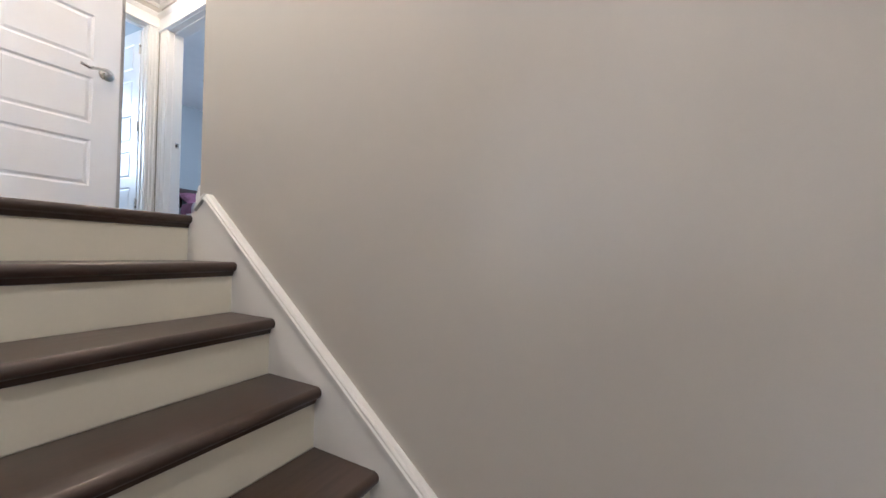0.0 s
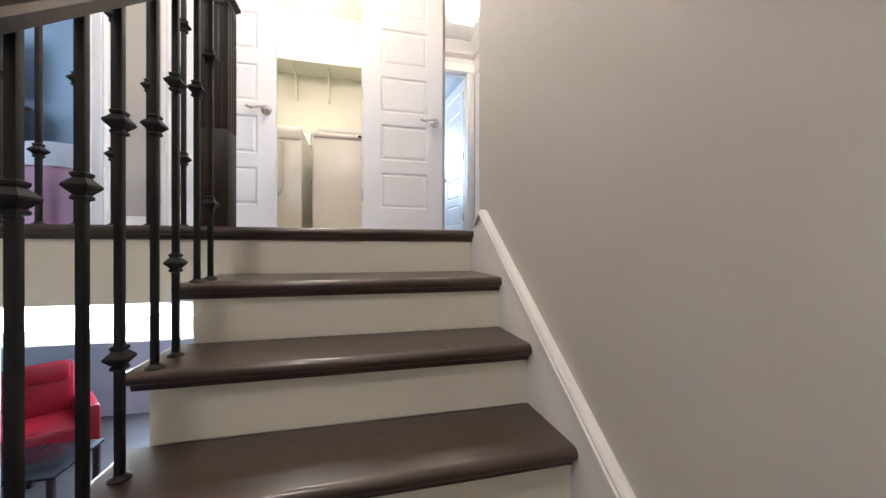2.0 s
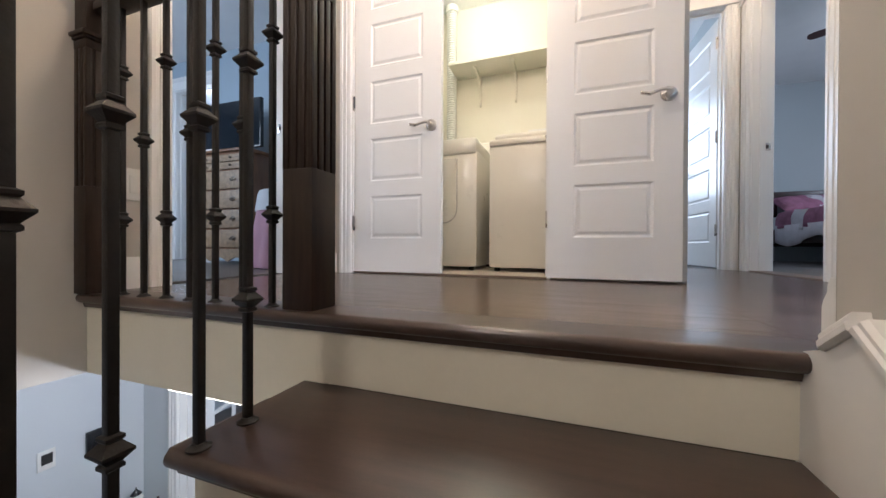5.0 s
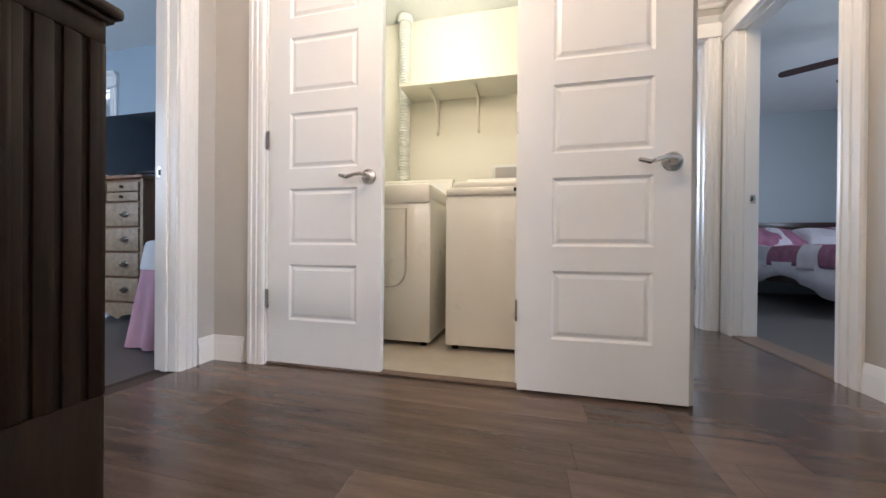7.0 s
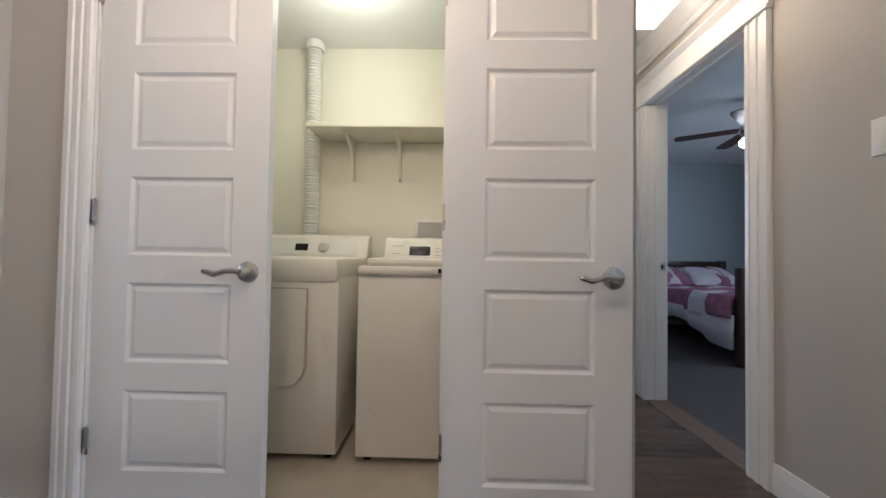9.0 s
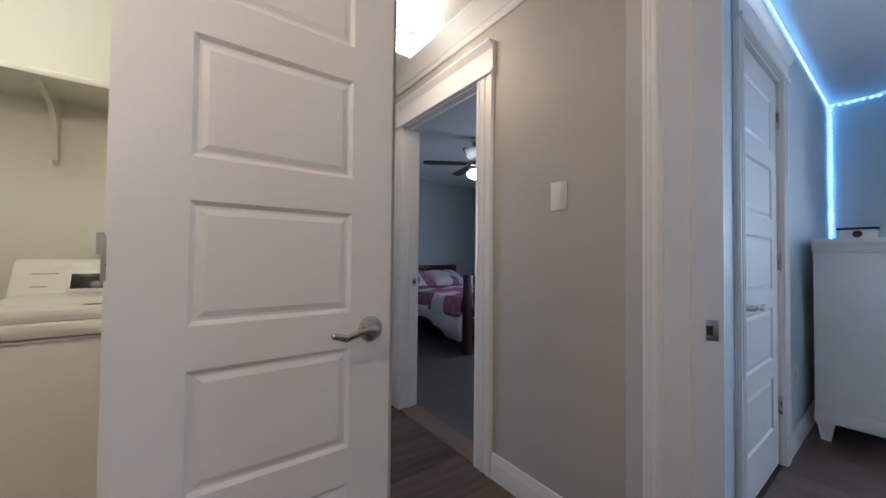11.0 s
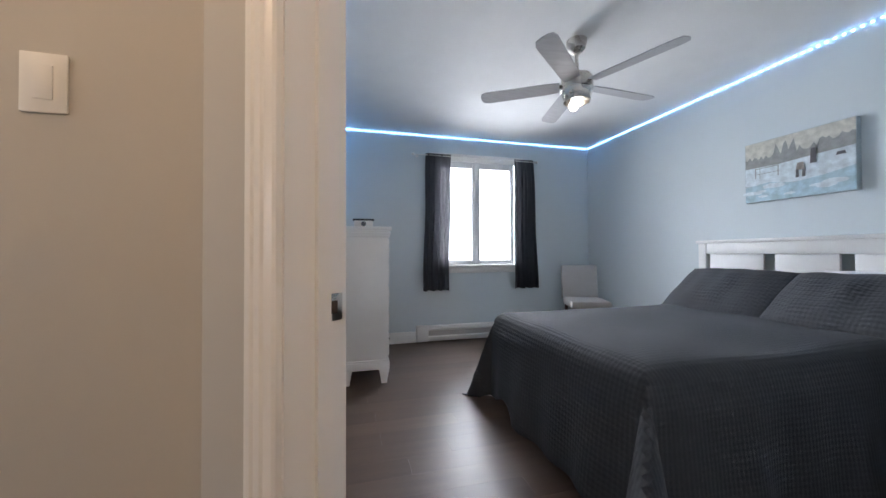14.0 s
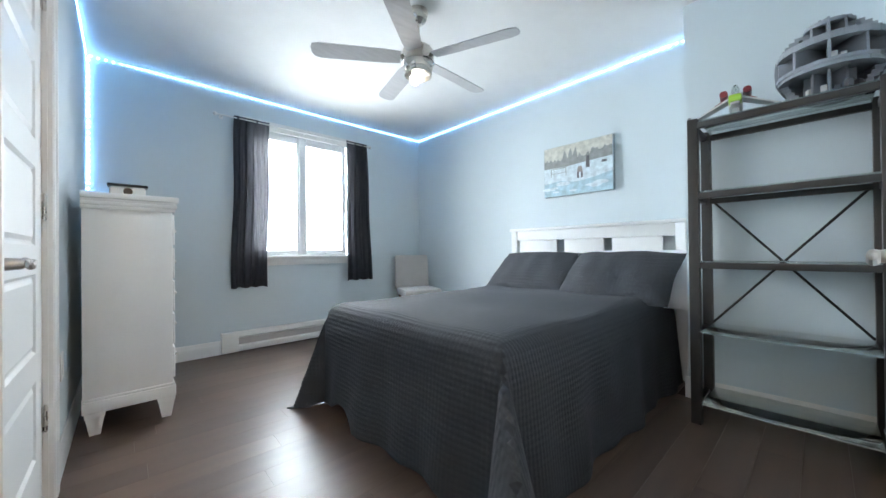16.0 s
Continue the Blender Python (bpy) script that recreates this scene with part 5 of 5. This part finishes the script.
for k in range(22):
    z0 = 0.0 + k * 0.0182
    zz = z0 + 0.009 - CZ
    rr = math.sqrt(max(0.0004, R * R - zz * zz))
    seg = 26
    for i in range(seg):
        a0, a1 = math.pi * 2 * i / seg, math.pi * 2 * (i + 1) / seg
        am = (a0 + a1) / 2
        if math.cos(am) < -0.1 and k % 7 not in (0, 6):
            continue
        jit = 0.004 * rnd.random()
        box(b, rr - 0.035, rr + jit, -rr * math.pi / seg, rr * math.pi / seg, z0, z0 + 0.0178, 0, pose(0, 0, 0, 0, 0, math.degrees(am)))
tagged(part("shell", b, TY, e, "grey brick shell"), kind="stuff")
for k in range(4):
    b = bmesh.new()
    rr = math.sqrt(R * R - (0.005 + 0.126 * k - CZ) ** 2) if abs(0.005 + 0.126 * k - CZ) < R else 0.06
    lathe(b, [(rr - 0.004, 0), (rr - 0.004, 0.009)], 28, pose(0, 0, 0.0005 + 0.126 * k))
    part("deck", b, TY, e)
for a in (100, 140, 180, 220, 260):
    b = bmesh.new()
    c, s = math.cos(radians(a)), math.sin(radians(a))
    for z0 in (0.01, 0.136, 0.262):
        rr = math.sqrt(max(0.01, R * R - max(abs(z0 - CZ), abs(z0 + 0.11 - CZ)) ** 2)) - 0.006
        box(b, 0.02, rr, -0.006, 0.006, z0, z0 + 0.116, 0.001, pose(0, 0, 0, 0, 0, a))
    part("bulkhead", b, TY, e)
for k in range(26):
    a = rnd.uniform(110, 250)
    z0 = rnd.choice((0.0095, 0.1355, 0.2615))
    rr = rnd.uniform(0.05, 0.13 if z0 < 0.25 else 0.08)
    b = bmesh.new()
    hgt = rnd.uniform(0.02, 0.06)
    box(b, -0.014, 0.014, -0.012, 0.012, z0, z0 + hgt, 0.002, pose(rr * math.cos(radians(a)), rr * math.sin(radians(a)), 0, 0, 0, a))
    part("fitting", b, rnd.choice((TD, TD, TY, TW)), e)
for k in range(10):
    b = bmesh.new()
    a = rnd.uniform(100, 260)
    rr = rnd.uniform(0.02, 0.10)
    zt2 = CZ + math.sqrt(R * R - rr * rr) - 0.012
    box(b, -0.01, 0.01, -0.006, 0.006, zt2, zt2 + 0.028, 0.001, pose(rr * math.cos(radians(a)), rr * math.sin(radians(a)), 0))
    part("turret", b, TY, e)

# ---- room with the pink bed ----
PINK = material("dusty_pink_cotton", (0.36, 0.15, 0.23), 0.9, vary=0.35, scale=14, fine=300, bump=0.2)
PWHITE = material("white_pink_cotton", (0.72, 0.66, 0.70), 0.9, vary=0.12, scale=14, fine=300, bump=0.2)
e = thing("slatted_bed", "dark cherry wooden bed with slatted head and foot boards", "bed")
for x, top in ((-6.70, 0.96), (-4.66, 0.90)):
    for y in (3.12, 4.50):
        b = bmesh.new()
        box(b, x - 0.04, x + 0.04, y - 0.04, y + 0.04, L, L + top, 0.006)
        part("post", b, M["dark"], e)
    for z0, z1 in ((top - 0.09, top - 0.01), (0.42, 0.52), (0.20, 0.40)):
        b = bmesh.new()
        box(b, x - 0.02, x + 0.02, 3.16, 4.46, L + z0, L + z1, 0.004)
        part("rail", b, M["dark"], e)
    for k in range(9):
        y = 3.16 + 1.30 * (k + 0.5) / 9
        b = bmesh.new()
        box(b, x - 0.009, x + 0.009, y - 0.022, y + 0.022, L + 0.52, L + top - 0.09, 0.002)
        part("slat", b, M["dark"], e)
for y in (3.12, 4.50):
    b = bmesh.new()
    box(b, -6.66, -4.70, y - 0.02, y + 0.02, L + 0.24, L + 0.42, 0.004)
    part("side_rail", b, M["dark"], e)
b = bmesh.new()
box(b, -6.66, -4.69, 3.15, 4.47, L + 0.38, L + 0.60, 0.05)
part("mattress", b, M["sheet"], e)
e = thing("comforter", "pink and white striped comforter hanging over the bed side", "bedspread")


def soft_sheet(x0, x1, mat, seed, drop):
    b = bmesh.new()
    rnd = random.Random(seed)
    n, mcount = 24, 50
    g = []
    for i in range(n + 1):
        x = x0 + (x1 - x0) * i / n
        row = []
        for j in range(mcount + 1):
            s = -drop + (1.36 + drop + 0.1) * j / mcount
            wob = 0.012 * math.sin(9 * x + 5 * s) + 0.010 * math.sin(17 * s + 3 * x)
            if s < 0:
                row.append(b.verts.new((x + 0.01 * math.sin(13 * s), 3.09 - 0.03 * math.sin(min(1, -s / 0.1) * 1.57) - 0.03 * math.sin(14 * x) * (-s / 0.4), L + 0.625 + s + wob * 0.3)))
            else:
                row.append(b.verts.new((x, 3.09 + min(s, 1.42), L + 0.63 + wob)))
        g.append(row)
    for i in range(n):
        for j in range(mcount):
            b.faces.new((g[i][j], g[i + 1][j], g[i + 1][j + 1], g[i][j + 1]))
    ob = part("stripe", b, mat, e)
    md = ob.modifiers.new("thick", "SOLIDIFY")
    md.thickness, md.offset = 0.02, 1


for k, (x0, x1) in enumerate(((-6.30, -5.98), (-5.98, -5.72), (-5.72, -5.25), (-5.25, -5.02), (-5.02, -4.70))):
    soft_sheet(x0, x1, (PINK, PWHITE)[k % 2], 10 + k, 0.20 + 0.03 * (k % 2))
b = bmesh.new()
g = []
for k in range(41):
    x = -6.3 + 1.62 * k / 40
    hem = 0.36 + 0.06 * math.sin(6 * x) + (0.12 * max(0, (x + 5.1) / 0.4) if x > -5.1 else 0)
    g.append([b.verts.new((x, 3.065 - 0.012 * math.sin(25 * x) * q, L + 0.46 - (hem - 0.16) * q)) for q in (0.0, 0.5, 1.0)])
for p, q in zip(g, g[1:]):
    for k in range(2):
        b.faces.new((p[k], q[k], q[k + 1], p[k + 1]))
ob = part("white_border", b, PWHITE, e, "white border of the comforter")
md = ob.modifiers.new("thick", "SOLIDIFY")
md.thickness = 0.012
for y, mt, sd in ((3.46, PINK, 3), (4.12, PWHITE, 5)):
    p = thing("pillow", "pink and white pillow on the slatted bed", "pillow", None, "pink bed pillows")
    b = bmesh.new()
    cushion(b, 0.64, 0.44, 0.16, Matrix.Translation((-6.42, y, L + 0.74)) @ Matrix.Rotation(radians(90), 4, "Z") @ Matrix.Rotation(radians(28), 4, "X"), seed=sd)
    part("case", b, mt, p)
    b = bmesh.new()
    cushion(b, 0.22, 0.445, 0.166, Matrix.Translation((-6.42, y + 0.06, L + 0.742)) @ Matrix.Rotation(radians(90), 4, "Z") @ Matrix.Rotation(radians(28), 4, "X"), nx=8, seed=sd)
    part("stripe", b, PWHITE if mt is PINK else PINK, p)
structure("threshold", boxes((-3.85, -3.06, 1.805, 1.945, L, L + 0.008)), M["sill"], "brown wooden door threshold", "threshold")
structure("threshold", boxes((-2.64, -2.59, -0.777, 0.43, L + 0.004, L + 0.010)), M["sill"], "brown wooden door threshold", "threshold")

# ---- dresser room ----
e = thing("dresser", "weathered pine chest of drawers with brass pulls and a scalloped base", "chest of drawers", pose(-3.11, -3.00, L))
DW, DH = 0.70, 1.10
b = bmesh.new()
box(b, -0.45, -0.012, 0.012, DW - 0.012, 0.10, DH - 0.025, 0.003)
part("body", b, M["oakside"], e, "reddish brown carcass")
b = bmesh.new()
box(b, -0.47, 0.022, -0.018, DW + 0.018, DH - 0.026, DH, 0.008)
part("top", b, M["oakside"], e)
for y0, y1 in ((0.0, 0.03), (DW - 0.03, DW)):
    b = bmesh.new()
    box(b, -0.012, 0.0, y0, y1, 0.10, DH - 0.026, 0.003)
    part("stile", b, M["oak"], e)
b = bmesh.new()
n = 28
pts = [(0, 0.14), (DW, 0.14)] + [(DW - DW * k / n, 0.005 + 0.055 * abs(math.sin(math.pi * 3 * k / n)) ** 0.6 * (1 if 2 < k < n - 2 else 0)) for k in range(n + 1)]
lo = [b.verts.new((-0.012, y, z)) for y, z in pts]
hi = [b.verts.new((0.012, y, z)) for y, z in pts]
b.faces.new(lo[::-1])
b.faces.new(hi)
for i in range(len(pts)):
    b.faces.new((lo[i], lo[(i + 1) % len(pts)], hi[(i + 1) % len(pts)], hi[i]))
part("scalloped_base", b, M["oak"], e)
BRASS = material("aged_brass", (0.16, 0.13, 0.10), 0.4, metal=0.9)


def pull(parent, y, z):
    b = bmesh.new()
    ball(b, 0.012, y, z + 0.008, 0.003, 0.034, 0.020, 16, 10)
    plate = part("pull_plate", b, BRASS, parent)
    b = bmesh.new()
    for k in range(8):
        a0, a1 = math.pi + math.pi * k / 8, math.pi + math.pi * (k + 1) / 8
        tube(b, (0.024, y + 0.028 * math.cos(a0), z + 0.006 + 0.020 * math.sin(a0)), (0.024, y + 0.028 * math.cos(a1), z + 0.006 + 0.020 * math.sin(a1)), 0.0045, 6)
    part("pull_bail", b, BRASS, parent)


z = 0.155
for k in range(4):
    b = bmesh.new()
    box(b, -0.006, 0.010, 0.032, DW - 0.032, z, z + 0.172, 0.005)
    d = part("drawer", b, M["oak"], e)
    for y in (0.16, DW - 0.16):
        pull(d, y, z + 0.085)
    z += 0.188
for r in range(2):
    for c in range(2):
        b = bmesh.new()
        y0 = 0.032 + c * (DW - 0.064) / 2
        box(b, -0.006, 0.010, y0 + 0.004, y0 + (DW - 0.064) / 2 - 0.004, z, z + 0.066, 0.004)
        d = part("small_drawer", b, M["oak"], e)
        b = bmesh.new()
        ball(b, 0.020, y0 + (DW - 0.064) / 4, z + 0.033, 0.012, 0.012, 0.012)
        part("knob", b, BRASS, d)
    z += 0.074
e = thing("television", "flat black television standing on the dresser", "television", pose(-3.30, -2.735, L + DH, 0, 0, 0))
b = bmesh.new()
box(b, -0.02, 0.02, -0.42, 0.42, 0.055, 0.545, 0.006)
part("casing", b, M["black"], e)
b = bmesh.new()
box(b, 0.0195, 0.0215, -0.408, 0.408, 0.073, 0.535)
part("screen", b, material("dark_screen", (0.012, 0.016, 0.022), 0.12, bump=0), e, "dark glossy screen")
b = bmesh.new()
box(b, -0.09, 0.09, -0.17, 0.17, 0, 0.012, 0.004)
box(b, -0.015, 0.015, -0.04, 0.04, 0.012, 0.06)
part("stand", b, M["black"], e)
e = thing("set_top_box", "small white media box on the dresser", "media box", pose(-3.16, -2.80, L + DH))
b = bmesh.new()
box(b, -0.05, 0.05, -0.08, 0.08, 0, 0.022, 0.006)
part("case", b, M["plastic"], e)

SKIRT = material("pale_pink_cloth", (0.62, 0.36, 0.44), 0.9, vary=0.1, fine=300, bump=0.2)
e = thing("skirted_table", "round side table under a pale pink floor-length cloth", "table", pose(-2.90, -1.575, L))
b = bmesh.new()
rings = []
for r, z in ((0.02, 0.60), (0.20, 0.60), (0.225, 0.59), (0.235, 0.56), (0.25, 0.45), (0.28, 0.25), (0.31, 0.008)):
    ring = []
    for k in range(72):
        a = 2 * math.pi * k / 72
        rr = r * (1 + (0.07 * (0.6 - z) / 0.6) * math.sin(11 * a) * (z < 0.57))
        ring.append(b.verts.new((rr * math.cos(a), rr * math.sin(a), z)))
    rings.append(ring)
for p, q in zip(rings, rings[1:]):
    for k in range(72):
        b.faces.new((p[k], p[(k + 1) % 72], q[(k + 1) % 72], q[k]))
b.faces.new(rings[0])
part("cloth", b, SKIRT, e)
b = bmesh.new()
lathe(b, [(0.21, 0.606), (0.232, 0.598), (0.243, 0.57), (0.262, 0.44), (0.258, 0.44), (0.238, 0.568), (0.228, 0.592), (0.2, 0.601)], 40)
part("topper", b, M["sheet"], e, "white lace topper")
e = thing("draped_stool", "stool covered with a white patterned cloth", "stool", pose(-1.95, -3.35, L))
b = bmesh.new()
lathe(b, [(0.02, 0.46), (0.17, 0.46), (0.19, 0.44), (0.21, 0.25), (0.25, 0.006)], 32)
part("cloth", b, M["sheet"], e)
switch("light_switch", pose(-2.55, -5.1, L + 1.2, 0, 0, 0), "white light switch on the slate bedroom wall")
e = thing("window_2", "white framed ensuite window with bright daylight", "window", None, "", "structure")
for r in ((-4.93, -4.86, -5.04, -4.97, 2.02, 3.18), (-4.14, -4.07, -5.04, -4.97, 2.02, 3.18), (-4.86, -4.14, -5.04, -4.97, 3.10, 3.18), (-4.86, -4.14, -5.06, -4.95, 2.02, 2.09), (-4.53, -4.47, -5.05, -4.99, 2.09, 3.10)):
    b = bmesh.new()
    box(b, *r, 0.004)
    part("window_frame", b, M["winframe"], e)

# ---- lower level ----
casing("french_frame", pose(-2.30, -0.55, LOW, 0, 0, -90), 1.42, 2.07, sides=(1, 1), back=False)


def french_leaf(m, w=0.70, h=2.04):
    e = thing("french_door", "white french door with a grid of glass panes standing open", "door", m, "french doors")
    b = bmesh.new()
    box(b, 0, 0.11, -0.036, 0, 0, h, 0.003)
    box(b, w - 0.11, w, -0.036, 0, 0, h, 0.003)
    box(b, 0.11, w - 0.11, -0.036, 0, 0, 0.24, 0.003)
    box(b, 0.11, w - 0.11, -0.036, 0, h - 0.11, h, 0.003)
    part("frame", b, M["white"], e)
    x0, x1, z0, z1 = 0.11, w - 0.11, 0.24, h - 0.11
    b = bmesh.new()
    box(b, (x0 + x1) / 2 - 0.01, (x0 + x1) / 2 + 0.01, -0.030, -0.006, z0, z1)
    for k in range(1, 5):
        zz = z0 + (z1 - z0) * k / 5
        box(b, x0, x1, -0.030, -0.006, zz - 0.01, zz + 0.01)
    part("glazing_bars", b, M["white"], e)
    for k in range(5):
        for c in range(2):
            b = bmesh.new()
            xa = x0 + (x1 - x0) / 2 * c
            box(b, xa + 0.001, xa + (x1 - x0) / 2 - 0.001, -0.020, -0.016, z0 + (z1 - z0) * k / 5, z0 + (z1 - z0) * (k + 1) / 5)
            g = part("pane", b, M["pane"], e)
            g.visible_shadow = False
    lever(e, w - 0.06, 0, 0.92, 1, -1)
    for z in (0.25, 1.05, 1.80):
        hinge(e, -0.004, 0.008, z)


french_leaf(pose(-2.43, -1.965, LOW + 0.01, 0, 0, 196))
e = thing("armchair", "red leather recliner armchair in the lower sitting room", "armchair", pose(-5.25, -3.42, LOW, 0, 0, 38))
for nm, r in (("seat", (-0.30, 0.34, -0.30, 0.30, 0.14, 0.46)), ("backrest", (-0.50, -0.26, -0.32, 0.32, 0.36, 1.08)), ("headrest", (-0.44, -0.22, -0.28, 0.28, 0.86, 1.10)), ("armrest", (-0.42, 0.34, -0.50, -0.29, 0.10, 0.62)), ("armrest", (-0.42, 0.34, 0.29, 0.50, 0.10, 0.62)), ("footrest", (0.30, 0.40, -0.29, 0.29, 0.10, 0.44))):
    b = bmesh.new()
    box(b, *r, 0.05)
    part(nm, b, M["red"], e)
b = bmesh.new()
box(b, -0.40, 0.30, -0.40, 0.40, 0, 0.10)
part("base", b, M["black"], e)
e = thing("coffee_table", "low dark coffee table with glossy top", "table", pose(-4.35, -2.78, LOW))
b = bmesh.new()
box(b, -0.35, 0.35, -0.35, 0.35, 0.40, 0.43, 0.006)
part("tabletop", b, M["black"], e)
for x in (-0.3, 0.3):
    for y in (-0.3, 0.3):
        b = bmesh.new()
        box(b, x - 0.025, x + 0.025, y - 0.025, y + 0.025, 0, 0.40, 0.003)
        part("leg", b, M["dark"], e)
e = thing("thermostat_display", "dark wall display with a green glow on the lower wall", "wall display", pose(-2.05, -2.35, 0.0))
b = bmesh.new()
box(b, -0.075, 0.075, 0, 0.022, -0.06, 0.075, 0.004)
part("case", b, M["black"], e)
b = bmesh.new()
box(b, -0.02, 0.03, 0.002, 0.018, -0.063, -0.0605)
part("indicator", b, glow("green_indicator", (0.1, 1.0, 0.5), 6.0), e, "small green glowing light")
switch("thermostat", pose(-1.80, -2.35, 0.005), "white thermostat on the pale grey lower wall", 0.078, 0.115)
e = thing("thermostat_screen", "small grey screen on the white thermostat", "thermostat", pose(-1.80, -2.341, 0.012))
b = bmesh.new()
box(b, -0.024, 0.024, 0, 0.002, -0.03, 0.03)
part("screen", b, M["steel"], e)
e = thing("corner_stand", "dark metal corner stand with round shelves", "stand", pose(-2.17, -2.20, LOW))
for k in range(3):
    b = bmesh.new()
    lathe(b, [(0.12, 0), (0.13, 0.006), (0.13, 0.012), (0.12, 0.016)], 28, pose(0, 0, 0.20 + 0.42 * k))
    part("shelf", b, M["dark"], e)
for a in (30, 150, 270):
    b = bmesh.new()
    tube(b, (0.115 * math.cos(radians(a)), 0.115 * math.sin(radians(a)), 0), (0.115 * math.cos(radians(a)), 0.115 * math.sin(radians(a)), 1.12), 0.007, 8)
    part("rod", b, M["dark"], e)
e = thing("lighthouse_ornament", "small white lighthouse ornament with a dark roof", "ornament", pose(-2.17, -2.20, LOW + 1.056))
b = bmesh.new()
lathe(b, [(0.06, 0), (0.06, 0.012), (0.042, 0.016), (0.032, 0.10), (0.040, 0.104), (0.040, 0.110), (0.024, 0.112), (0.024, 0.135)], 20)
part("tower", b, M["plastic"], e)
b = bmesh.new()
lathe(b, [(0.032, 0.135), (0.006, 0.165), (0.003, 0.18)], 16)
part("roof", b, M["black"], e)
for k in range(4):
    b = bmesh.new()
    box(b, 0.030, 0.040, -0.007, 0.007, 0.04, 0.06, 0, pose(0, 0, 0, 0, 0, 45 + 90 * k))
    part("window", b, M["black"], e)
e = thing("yellow_ornament", "small yellow ornament on the corner stand", "ornament", pose(-2.17, -2.20, LOW + 0.636))
b = bmesh.new()
lathe(b, [(0.02, 0), (0.045, 0.01), (0.05, 0.04), (0.03, 0.065), (0.033, 0.085), (0.02, 0.11), (0.004, 0.118)], 18)
part("figure", b, material("yellow_glaze", (0.6, 0.42, 0.06), 0.3, bump=0), e)

# ---- floor planks ----
mesh_cache = {}


def plank_mesh(l, w, mat):
    key = (round(l, 3), round(w, 3), mat)
    if key not in mesh_cache:
        b = bmesh.new()
        c = 0.0004
        t = 0.012
        lo = [b.verts.new((x, y, -t)) for x, y in ((0, 0), (l, 0), (l, w), (0, w))]
        mid = [b.verts.new((x, y, -c)) for x, y in ((0, 0), (l, 0), (l, w), (0, w))]
        hi = [b.verts.new((x, y, 0)) for x, y in ((c, c), (l - c, c), (l - c, w - c), (c, w - c))]
        for p, q in ((lo, mid), (mid, hi)):
            for k in range(4):
                b.faces.new((p[k], p[(k + 1) % 4], q[(k + 1) % 4], q[k]))
        b.faces.new(hi)
        me = bpy.data.meshes.new("plank")
        b.to_mesh(me)
        b.free()
        me.materials.append(M[mat])
        mesh_cache[key] = me
    return mesh_cache[key]


def lay(floor, x0, x1, y0, y1, along, w=0.139, length=1.21, seed=1):
    rnd = random.Random(seed)
    if along == "x":
        a0, a1, c0, c1, mat = x0, x1, y0, y1, "plankx"
    else:
        a0, a1, c0, c1, mat = y0, y1, x0, x1, "planky"
    c = c0
    while c < c1 - 0.005:
        ww = min(w, c1 - c)
        a = a0 - rnd.uniform(0, length)
        while a < a1 - 0.01:
            s0, s1 = max(a, a0), min(a + length, a1)
            if s1 - s0 > 0.02:
                ob = new("plank", plank_mesh(s1 - s0 - 0.0004, ww - 0.0004, mat))
                ob.parent = floor
                ob.matrix_basis = pose(s0, c, L) if along == "x" else pose(c + ww, s0, L, 0, 0, 90)
            a += length
        c += w


lf, bf = bpy.data.objects["landing_floor"], bpy.data.objects["bedroom_floor"]
lay(lf, -2.655, -1.5055, -1.09, 0.951, "y", seed=3)
lay(lf, -4.14, -2.655, 1.07, 1.815, "y", seed=4)
lay(lf, -2.655, -1.375, 0.951, 1.861, "y", seed=5)
lay(bf, -2.085, 1.09, 1.861, 4.93, "x", seed=6)
lay(bf, -1.375, 0.70, 1.012, 1.861, "x", seed=7)
